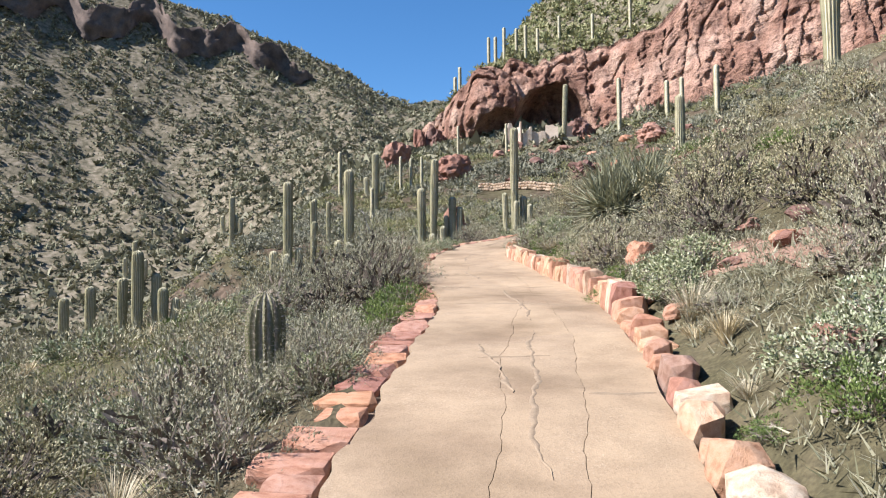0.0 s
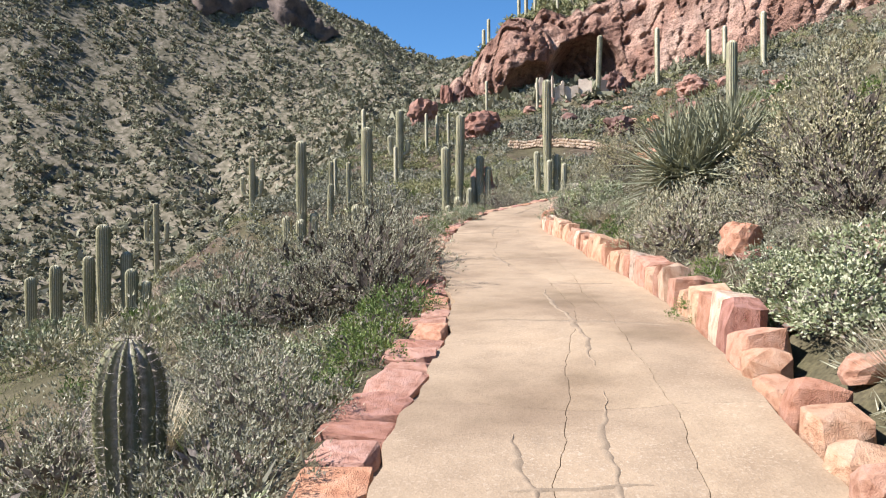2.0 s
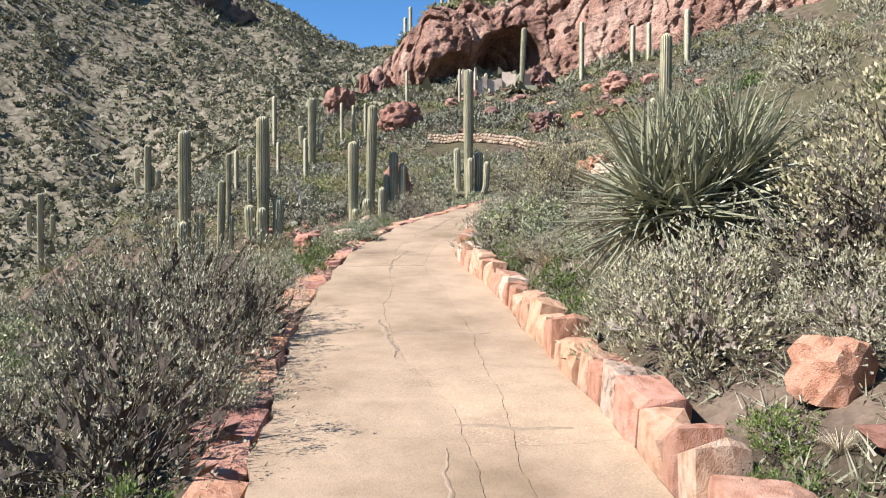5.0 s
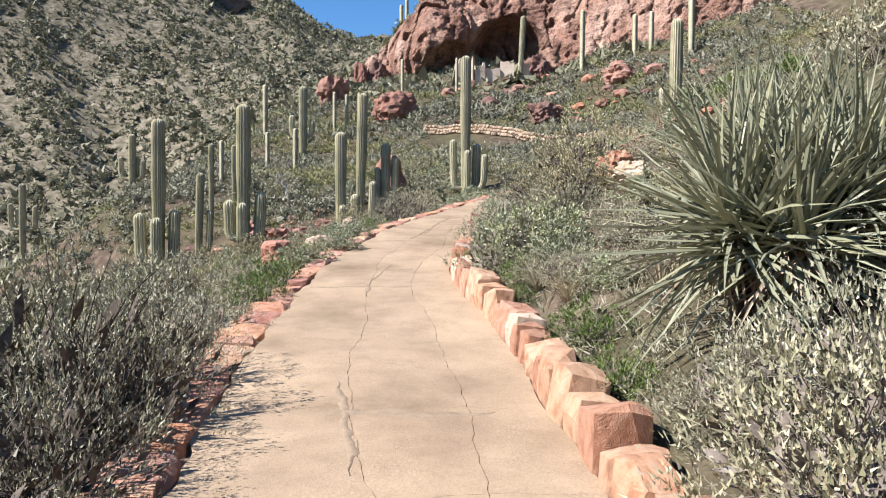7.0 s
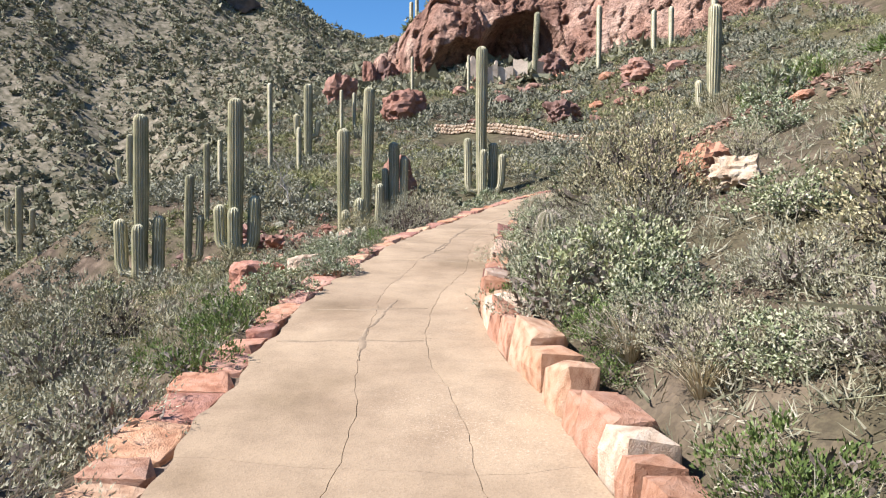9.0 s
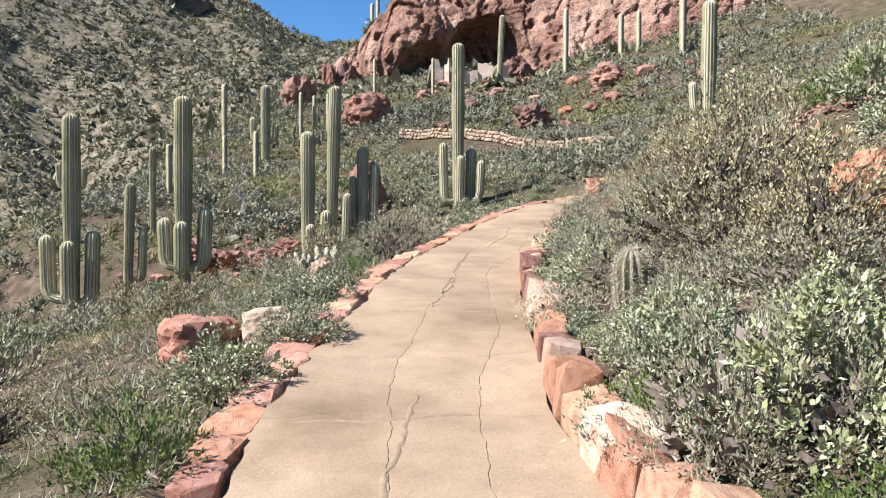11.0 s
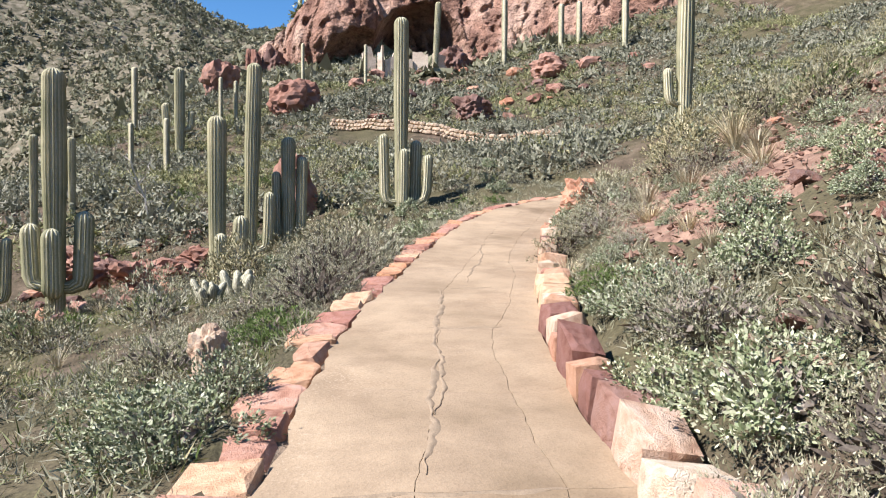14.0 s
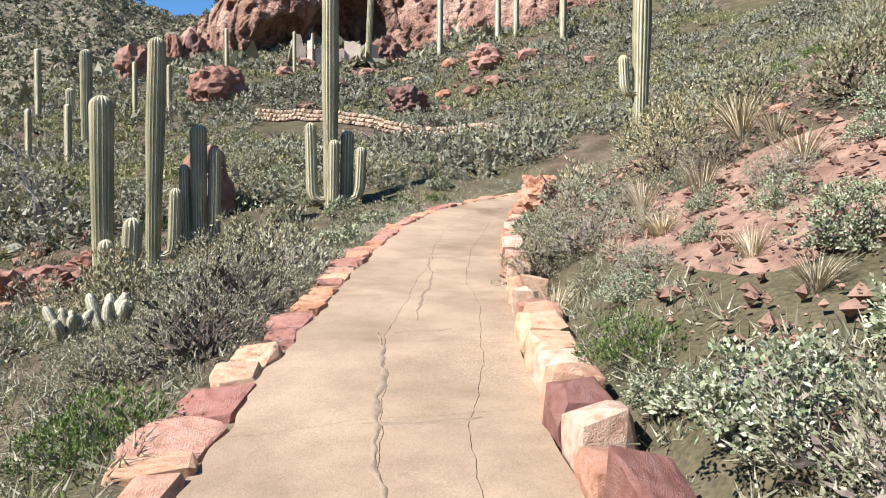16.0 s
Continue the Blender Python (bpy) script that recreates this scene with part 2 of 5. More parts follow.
LEAF_GREEN = leaf_material("fresh_green_leaves", ((0.06, 0.095, 0.025), (0.11, 0.16, 0.045), (0.20, 0.26, 0.085)), 0.55, 0.2)
LEAF_OLIVE = leaf_material("olive_leaves", ((0.10, 0.10, 0.05), (0.20, 0.19, 0.105), (0.31, 0.285, 0.175), (0.44, 0.395, 0.265)))
LEAF_DRY = leaf_material("dry_grass_blades", ((0.26, 0.22, 0.13), (0.42, 0.36, 0.24), (0.56, 0.50, 0.37)))
LEAF_YUCCA = leaf_material("yucca_blades", ((0.06, 0.072, 0.042), (0.13, 0.142, 0.088), (0.27, 0.275, 0.185), (0.56, 0.53, 0.41)), 0.42, 0.08)
LEAF_DEAD = leaf_material("dead_yucca_blades", ((0.12, 0.09, 0.065), (0.32, 0.26, 0.20), (0.56, 0.49, 0.39)), 0.8, 0.1)
FAR_LEAF = leaf_material("hillside_scrub", ((0.095, 0.096, 0.058), (0.15, 0.15, 0.092), (0.21, 0.205, 0.135), (0.30, 0.285, 0.20)), 0.8, 0.1)
WEED = leaf_material("spring_weeds", ((0.06, 0.09, 0.022), (0.12, 0.15, 0.045), (0.21, 0.215, 0.085), (0.36, 0.31, 0.17)), 0.6, 0.2)
SLOPE_GREEN = leaf_material("slope_bush_leaves", ((0.09, 0.105, 0.045), (0.15, 0.165, 0.075), (0.225, 0.23, 0.115), (0.33, 0.31, 0.185)), 0.7, 0.12)
SLOPE_GREY = leaf_material("slope_grey_leaves", ((0.10, 0.105, 0.07), (0.17, 0.175, 0.12), (0.25, 0.25, 0.18), (0.36, 0.345, 0.265)), 0.7, 0.12)
SEAL = plain_noise("old_crack_sealant", (0.215, 0.162, 0.110), (0.285, 0.216, 0.147), 14, 0.85, 0.004)

# ---- the lie of the land ----
PATH_Y = (-20, -6, 0, 2.5, 4.83, 8.1, 11.2, 13, 14.7, 16.9, 19.5, 22, 25, 30, 36)
PATH_Z = (-2.0, -0.5, 0.30, 0.66, 0.99, 1.36, 1.64, 1.79, 1.98, 2.28, 2.6, 2.82, 3.12, 3.72, 4.7)
LEFT_Y = (-20, 2.8, 6.2, 8, 10.6, 12.5, 15.5, 16.5, 17.7, 19.3, 21.5, 22.4, 24.2, 26.1, 30, 32.3, 34, 40)
LEFT_X = (-1.6, -0.60, -0.42, -0.36, -0.69, -0.90, -0.92, -0.88, -0.72, -0.45, -0.14, 0.1, 0.6, 1.15, 2.5, 3.9, 5.8, 13)
RIGHT_Y = (-20, 2.8, 4.9, 8, 10, 12, 14, 15.7, 17, 18.3, 20.3, 22.3, 23.5, 25.3, 28, 31.8, 33, 40)
RIGHT_X = (0.3, 0.83, 1.09, 1.25, 1.12, 0.98, 0.91, 0.54, 0.62, 0.84, 1.04, 1.53, 1.93, 2.45, 3.35, 4.9, 5.9, 14.5)
END_Y = 36.0


def soft(y, xs, ys):
    """A gently rounded run through the given knots."""
    return sum(np.interp(y + d, xs, ys) for d in (-0.9, -0.45, 0, 0.45, 0.9)) / 5


def path_z(y):
    return soft(y, PATH_Y, PATH_Z)


def left_x(y):
    return soft(y, LEFT_Y, LEFT_X)


def right_x(y):
    return soft(y, RIGHT_Y, RIGHT_X)


def lobes(x, y, s):
    """Rolling relief from a few crossed waves of wavelength about s."""
    return (np.sin(x * 5.1 / s + 1.3 * np.sin(y * 3.7 / s)) + np.sin(y * 6.3 / s + 1.7 * np.sin(x * 4.3 / s + 1.1)) + np.sin((x + y) * 8.9 / s + 2.0)) / 3


def height(x, y):
    """Ground level of the near hillside, the valley and the hill across it."""
    x, y = np.asarray(x, float), np.asarray(y, float)
    mid = np.interp(y, PATH_Y + (45, 57, 62, 70, 90, 104, 150, 400), PATH_Z + (5.9, 7.9, 9.6, 12.6, 18.8, 23, 33, 60))
    keep = np.clip((y - 34) / 10, 0, 1)
    lx = left_x(np.minimum(y, 36)) * (1 - keep) + 0 * keep - 0.28
    rx = right_x(np.minimum(y, 36)) * (1 - keep) + 1.5 * keep + 0.3
    off_l, off_r = np.maximum(lx - x, 0), np.maximum(x - rx, 0)
    s_l = np.interp(y, (-30, 5, 15, 32, 47, 78, 100), (0.25, 0.24, 0.25, 0.27, 0.13, 0.17, 0.2))
    s_r = np.interp(y, (-30, 0, 8, 11, 20, 26, 35, 40, 45, 57, 75, 100), (0.5, 0.46, 0.34, 0.4, 0.5, 0.52, 0.48, 0.25, 0.12, 0.04, 0.05, 0.05))
    z = mid - s_l * off_l - 0.55 * np.maximum(off_l - 15, 0)
    z = z + s_r * np.minimum(off_r, 11) + 0.42 * np.maximum(off_r - 11, 0)
    rough = np.clip((off_l + off_r) / 2.5, 0, 1)
    z = z - 0.06 * np.clip(off_l / 0.3, 0, 1) + 0.16 * np.clip(off_r / 0.35, 0, 1)
    z = z + rough * (0.10 * lobes(x, y, 9.0) + 0.05 * lobes(x + 7, y - 3, 3.1)) + 0.5 * np.clip((off_l + off_r - 8) / 20, 0, 1) * lobes(x, y, 41)
    # the hill across the valley, by bearing and distance from the walk
    d, bear = np.hypot(x, y - 8), np.degrees(np.arctan2(x, y - 8))
    top = np.interp(bear, (-180, -90, -36, -22, -18, -13.4, -9, -4.6, 20, 90, 180), (12, 18, 22.6, 20.7, 19.5, 17.8, 15.7, 14.6, 13, 12, 12))
    low = np.interp(bear, (-180, -60, -34, -23, -18, -12, -4.6, 20, 90, 180), (-8, -9, -8, -5, -1, 6, 10, 8, 0, -8))
    run = np.clip((d - 85) / 170, -0.6, 1)
    fold = 2.4 * lobes(bear * 1.9, d * 0.02, 21) * np.clip(run, 0, 1) * np.clip(1.15 - run, 0, 1) * 2
    gully = (1 - np.abs(np.sin(np.radians(bear * 13) + run * 4.2 + 0.5 * np.sin(run * 5)))) ** 3 + 0.5 * (1 - np.abs(np.sin(np.radians(bear * 31) + run * 6.0))) ** 3
    fold = fold - 2.4 * gully * np.clip(run * 3, 0, 1) * np.clip((1.0 - run) * 3, 0, 1)
    rise = np.tan(np.radians(low + (top - low) * np.maximum(run, -0.3)))
    far = 1.5 + d * rise + fold * d / 120 - 0.25 * np.maximum(d - 265, 0) - 14 * np.clip((75 - d) / 30, 0, 3)
    return np.maximum(z, far)


def rubble(x, y):
    """Broken relief that grows with distance from the walk."""
    x, y = np.asarray(x, float), np.asarray(y, float)
    r = np.array([noise.fractal((a * 0.11, b * 0.11, 3.3), 0.9, 2.1, 6) for a, b in zip(x.ravel(), y.ravel())]).reshape(x.shape)
    return r * np.clip((np.hypot(x, y - 15) - 22) / 90, 0, 1) * 2.2


def stand(x, y):
    """Level of the ground sheet at one place."""
    return float(height(x, y) + rubble(x, y))


# ---- building helpers ----
def shape(name, verts, faces, mat, smooth=False):
    me = bpy.data.meshes.new(name)
    me.from_pydata([tuple(map(float, v)) for v in verts], [], [tuple(map(int, f)) for f in faces])
    me.materials.append(mat)
    if smooth:
        me.shade_smooth()
    return me


def part(name, verts, faces, mat, parent, label="", smooth=False):
    ob = new(name, shape(name, verts, faces, mat, smooth))
    ob.parent = parent
    return tagged(ob, label)


def quads(verts, wide, mat, name):
    """A big sheet from an (n, m, 3) array."""
    n, m = verts.shape[:2]
    i = np.arange(n * m).reshape(n, m)
    f = np.stack([i[:-1, :-1], i[:-1, 1:], i[1:, 1:], i[1:, :-1]], -1).reshape(-1, 4)
    return shape(name, verts.reshape(-1, 3), f, mat, True)


def spread(start, step, grow, end):
    out = [start]
    while out[-1] < end:
        out.append(out[-1] + step)
        step *= grow
    return out


# ---- the ground: one sheet, fine beside the walk, coarse far off ----
gx = np.array([-v for v in spread(6.25, 0.3, 1.055, 520)][::-1] + list(np.arange(-6, 6.01, 0.25)) + spread(6.25, 0.3, 1.055, 520))
gy = np.array([-v for v in spread(4.25, 0.4, 1.12, 300)][::-1] + list(np.arange(-4, 30.01, 0.25)) + spread(30.3, 0.35, 1.03, 620))
GX, GY = np.meshgrid(gx, gy)
GZ = height(GX, GY)
on_path = (GX > left_x(np.minimum(GY, 36)) - 0.2) & (GX < right_x(np.minimum(GY, 36)) + 0.15) & (GY < END_Y + 1)
GZ = GZ - 0.14 * on_path
GZ = GZ + rubble(GX, GY)
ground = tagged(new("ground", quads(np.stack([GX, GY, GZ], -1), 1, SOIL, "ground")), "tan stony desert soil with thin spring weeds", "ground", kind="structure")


# ---- the cliff with its cave ----
CL_X = (-9, -6.5, -3, 1, 5, 9, 14, 18, 23, 33, 46, 66)
CL_Y = (100, 97, 94.5, 93, 92.5, 92.5, 92, 89, 83, 74, 66, 60)
CL_T = (21.5, 24.5, 27.2, 29.6, 31.0, 31.2, 31.0, 31.6, 32.8, 37.0, 42.0, 48.0)
CL_RISE = (0.05, 0.06, 0.10, 0.22, 0.42, 0.60, 0.66, 0.66, 0.64, 0.6, 0.6, 0.6)
n_s, n_v = 420, 130
sx = np.linspace(-8.5, 64, n_s)
sy = soft(sx, CL_X, CL_Y)
base_z = height(sx, sy - 1.5) - 1.0
top_z = np.interp(sx, CL_X, CL_T) + 0.9 * lobes(sx, sx * 0, 9) + 0.6 * lobes(sx, sx * 0, 3.3)
rows_c = []
for k in range(n_v + 34):
    v = min(k / n_v, 1.0)
    back = max(k - n_v, 0)
    z = base_z + (top_z - base_z) * v
    y = sy + 3.5 * v ** 1.5
    hollow = np.clip(1 - ((sx - 9.2 - 0.12 * (z - 20)) / 5.4) ** 2 - ((z - 19.8) / 8.0) ** 2, 0, 1)
    lip = np.clip(1 - ((sx - 0.8) / 5.2) ** 2 - ((z - 24.5) / 6.5) ** 2, 0, 1)
    under = np.clip(1 - ((sx - 3.6) / 4.6) ** 2 - ((z - 18.6) / 5.2) ** 2, 0, 1)
    y = y + np.maximum(9.0 * np.sqrt(hollow), 5.5 * np.sqrt(under)) - 4.0 * np.sqrt(lip)
    z = z + np.interp(sx, CL_X, CL_RISE) * 1.1 * back
    y = y + 1.1 * back
    rows_c.append(np.stack([sx + 0.05 * back, y, z], -1))
cl = np.array(rows_c)
for i in range(cl.shape[0]):
    fade = 0.25 if i > n_v else 1.0
    for j in range(cl.shape[1]):
        a, b, c = cl[i, j]
        bulge = noise.noise((a * 0.13, b * 0.13, c * 0.16))
        r = noise.ridged_multi_fractal((a * 0.2, b * 0.2, c * 0.12), 0.9, 2.1, 5, 1.0, 2.0)
        q = noise.fractal((a * 0.5, b * 0.5, c * 0.45), 0.75, 2.3, 6)
        fissure = max(0.0, 1 - 9 * abs(noise.noise((a * 0.42 + 0.3 * q, b * 0.42, c * 0.07))))
        crack_h = max(0.0, 1 - 10 * abs(noise.noise((a * 0.08, b * 0.08, c * 0.42 + 0.25 * q))))
        pock = max(0.0, noise.noise((a * 0.9, b * 0.9, c * 0.9)) - 0.25)
        cl[i, j, 1] -= fade * (1.5 * bulge + 0.14 * r + 0.45 * q - 0.7 * fissure - 0.15 * crack_h - 1.7 * pock - 0.2)
        cl[i, j, 2] += fade * 0.25 * q
cliff = tagged(new("cliff", quads(cl[: n_v + 3], 1, CLIFF, "cliff")), "red weathered cliff with a deep rock shelter", "cliff", kind="structure")
cap = tagged(new("cliff_top_ground", quads(cl[n_v + 1:], 1, SOIL, "cliff_top_ground")), "sloping stony ground above the red cliff", "ground", kind="structure")


# ---- dark rimrock along the top of the hill across the valley ----
def rim_band(name, b0, b1, thick):
    n = 150
    bear = np.radians(np.linspace(b0, b1, n))
    rows_r = []
    d = 238 + 6 * lobes(bear * 90, bear * 0, 7)
    bx, by = np.sin(bear) * d, 8 + np.cos(bear) * d
    foot = height(bx, by)
    end = np.clip(np.minimum(np.arange(n), n - 1 - np.arange(n)) / 12, 0, 1)
    for k in range(13):
        v = k / 12
        back = 1.2 * v + (12 * (v - 0.85) / 0.15 if v > 0.85 else 0)
        dd = d + back - 1
        z = foot - 2 + (thick * end + 1.5) * min(v / 0.85, 1)
        rows_r.append(np.stack([np.sin(bear) * dd, 8 + np.cos(bear) * dd, z], -1))
    rr = np.array(rows_r)
    for i in range(13):
        for j in range(n):
            q = noise.fractal(tuple(rr[i, j] * (0.12, 0.12, 0.2)), 0.9, 2.1, 5)
            w = noise.fractal(tuple(rr[i, j] * 0.4), 0.9, 2.1, 3)
            rr[i, j] += np.array([math.sin(bear[j]), math.cos(bear[j]), 0]) * (-1.6 * q - 1.4 * w - 1.5) + np.array([0, 0, (1.6 * w + 1.0 * q) * i / 12])
    return tagged(new(name, quads(rr, 1, RIM, name)), "dark broken rimrock along the hilltop", "rock band", kind="structure")


rim_band("rimrock", -46, -13.2, 8.5)



# ---- plant kinds ----
def leaf_quads(points, out, length, width, rng, droop=0.0, tri=False, face=None, stray=0.55):
    """Small pointed leaves at the points, roughly along the given outward ways."""
    n = len(points)
    way = out + rng.normal(0, stray, (n, 3)) - np.array([0, 0, droop])
    way /= np.linalg.norm(way, axis=1)[:, None] + 1e-9
    side = np.cross(way, (out if face is None else face) + rng.normal(0, 0.45, (n, 3)))
    side /= np.linalg.norm(side, axis=1)[:, None] + 1e-9
    le = length * rng.uniform(0.6, 1.3, (n, 1))
    wi = width * rng.uniform(0.7, 1.2, (n, 1))
    if tri:
        v = np.stack([points - side * wi * 0.5, points + side * wi * 0.5, points + way * le], 1).reshape(-1, 3)
        return v, np.arange(3 * n).reshape(n, 3)
    v = np.stack([points, points + way * le * 0.5 + side * wi * 0.5, points + way * le, points + way * le * 0.5 - side * wi * 0.5], 1).reshape(-1, 3)
    return v, np.arange(4 * n).reshape(n, 4)


def tubes(lines, radii):
    """Three-sided twigs along (k, 3) lines, thinning to the tip."""
    vs, fs, base = [], [], 0
    for line, r in zip(lines, radii):
        k = len(line)
        for i, p in enumerate(line):
            rr = r * (1 - 0.75 * i / (k - 1))
            for a in (0, 2.1, 4.2):
                vs.append((p[0] + rr * math.cos(a), p[1] + rr * math.sin(a), p[2] + 0.3 * rr * math.sin(a * 2)))
        for i in range(k - 1):
            for s in range(3):
                a, b = base + 3 * i + s, base + 3 * i + (s + 1) % 3
                fs.append((a, b, b + 3, a + 3))
        base += 3 * k
    return vs, fs


def shrub(name, label, category, seed, tall, wide, stems, hubs, per, ll, lw, leaf_mat, wood_mat, thick=0.007, tri=False, spray=0.1, upright=0.5, bare=0.0):
    """A bush: an Empty at its base with its twigs, dark flakes inside that stand in for shade, and its foliage, which
    sits in sprays at the twigs' ends.
    """
    rng = np.random.default_rng(seed)
    d = rng.normal(0, 1, (hubs, 3))
    d /= np.linalg.norm(d, axis=1)[:, None]
    d[:, 2] = np.abs(d[:, 2])
    th = np.arctan2(d[:, 1], d[:, 0])
    lump = 0.85 + 0.16 * np.sin(2 * th + seed) + 0.10 * np.sin(5 * th + 2 * seed + 3 * d[:, 2]) + 0.10 * np.sin(9 * d[:, 2] + 3 * th + seed)
    reach = lump * np.where(rng.uniform(0, 1, hubs) < 0.3, rng.uniform(0.35, 0.8, hubs), rng.uniform(0.82, 1.06, hubs))
    hub = d * reach[:, None] * (wide, wide, tall)
    hub[:, 2] = np.maximum(hub[:, 2], 0.02)
    lines, radii, mains = [], [], []
    ts = np.linspace(0, 1, 6)[:, None]
    for k in range(min(stems, hubs)):
        tip = hub[k]
        foot = np.array([*rng.normal(0, 0.06 * wide, 2), -0.06])
        bend = np.array([tip[0] * 0.4, tip[1] * 0.4, tip[2] * 0.6])
        main = (1 - ts) ** 2 * foot + 2 * ts * (1 - ts) * bend + ts ** 2 * tip
        main[1:] += rng.normal(0, 0.025 * wide, (5, 3))
        mains.append(main)
        lines.append(main)
        radii.append(thick * rng.uniform(0.7, 1.3))
    joints = np.concatenate([m[2:5] for m in mains])
    for k in range(min(stems, hubs), hubs, 2):
        a = joints[int(np.argmin(np.linalg.norm(joints - hub[k] * 0.75, axis=1)))]
        lines.append(np.stack([a, (a + hub[k]) / 2 + rng.normal(0, 0.03 * wide, 3), hub[k] * 1.03]))
        radii.append(thick * 0.5)
    leafy = hub[rng.uniform(0, 1, hubs) >= bare]
    m = len(leafy) * per
    axis = np.repeat(leafy / (wide, wide, tall), per, 0)
    axis /= np.linalg.norm(axis, axis=1)[:, None] + 1e-9
    off = rng.normal(0, 1, (m, 3)) * rng.uniform(0.2, 1.0, (m, 1))
    pts = np.repeat(leafy, per, 0) + off * spray * wide * 0.6
    pts[:, 2] = np.maximum(pts[:, 2], 0.012)
    root = new(name)
    root.empty_display_size = 0.1
    tagged(root, label, category)
    # broad wood-coloured flakes added inside the crown, to darken the gaps like shade
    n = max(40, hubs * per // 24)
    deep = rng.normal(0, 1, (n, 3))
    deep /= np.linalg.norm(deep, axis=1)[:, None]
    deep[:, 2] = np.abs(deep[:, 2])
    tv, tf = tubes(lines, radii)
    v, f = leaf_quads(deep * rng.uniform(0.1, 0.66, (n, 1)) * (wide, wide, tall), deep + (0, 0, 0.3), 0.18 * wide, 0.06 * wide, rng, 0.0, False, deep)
    part("branches_and_shade_core", tv + list(v), tf + [tuple(q + len(tv)) for q in f], wood_mat, root)
    v, f = leaf_quads(pts, axis * 0.5 + off * 0.55 + (0, 0, upright), ll, lw, rng, 0.0, tri, axis + (0, 0, 0.25), 0.3)
    part("foliage", v, f, leaf_mat, root)
    return root


def blades(n, tall, wide, width, rng, arch=0.5, low=0.15, segs=3):
    """Long narrow arching blades from one foot."""
    th = rng.uniform(0, 6.283, n)
    lean = rng.uniform(low, 1.0, n) ** 0.8 * wide
    le = tall * rng.uniform(0.6, 1.1, n)
    v, f = [], []
    for a, l, h in zip(th, lean, le):
        d = np.array([math.cos(a), math.sin(a), 0])
        s = np.array([-math.sin(a), math.cos(a), 0]) * width * 0.5
        b = len(v)
        for k in range(segs + 1):
            t = k / segs
            p = d * (0.03 + l * t ** (1 + arch)) + np.array([0, 0, h * (t - arch * 0.35 * t * t)])
            w = s * (1 - t) ** 0.6 + s * 0.05
            v += [p - w, p + w]
        for k in range(segs):
            f.append((b + 2 * k, b + 2 * k + 1, b + 2 * k + 3, b + 2 * k + 2))
    return v, f


def grass_tuft(seed, tall, wide, n=170):
    root = tagged(new("grass_tuft"), "dry straw-coloured grass tuft on stony soil", "grass tuft")
    v, f = blades(n, tall, wide, 0.006, np.random.default_rng(seed))
    part("grass", v, f, LEAF_DRY, root)
    return root


def ribbed(line, radius, ribs, per):
    """A ribbed cactus column along a line, with a domed top; also its UVs."""
    line = np.array(line, float)
    n = ribs * per
    a = np.arange(n + 1) / n * 2 * math.pi
    rib = np.abs(((np.arange(n + 1) / per) % 1) - 0.5) * 2
    verts, uvs = [], []
    k = len(line)
    for i, p in enumerate(line):
        t = line[min(i + 1, k - 1)] - line[max(i - 1, 0)]
        t /= np.linalg.norm(t)
        s = np.cross(t, (0.13, 0.97, 0.05))
        s /= np.linalg.norm(s)
        u = np.cross(s, t)
        r = radius[i] * (0.66 + 0.34 * rib ** 0.9)
        ring = p + np.outer(np.cos(a) * r, s) + np.outer(np.sin(a) * r, u)
        verts.append(ring)
        uvs.append(np.stack([np.arange(n + 1) / per + 0.5, np.full(n + 1, i / 3.0)], -1))
    w = n + 1
    f = [(i * w + j, i * w + j + 1, (i + 1) * w + j + 1, (i + 1) * w + j) for i in range(k - 1) for j in range(n)]
    return np.concatenate(verts), f, np.concatenate(uvs)


def cactus_part(name, line, radius, parent, mat, ribs=16, per=4, label=""):
    v, f, uv = ribbed(line, radius, ribs, per)
    ob = part(name, v, f, mat, parent, label, True)
    lay = ob.data.uv_layers.new(name="ribs")
    idx = np.array([l.vertex_index for l in ob.data.loops])
    lay.data.foreach_set("uv", uv[idx].ravel())
    return ob


def column(tall, r, lean=(0, 0), waist=0.74, n=12, start=-0.15):
    zs = list(np.linspace(start, tall - r * 0.9, n)) + [tall - r * 0.55, tall - r * 0.28, tall - r * 0.08, tall]
    rad = [r * (waist + (1 - waist) * min(1, max(0, z) / (0.6 * tall))) * (1 + 0.03 * math.sin(z * 2.3)) for z in zs[:n]] + [r * 0.92, r * 0.72, r * 0.42, r * 0.06]
    return [(lean[0] * (z / tall) ** 1.3 if z > 0 else 0, lean[1] * (z / tall) if z > 0 else 0, z) for z in zs], rad


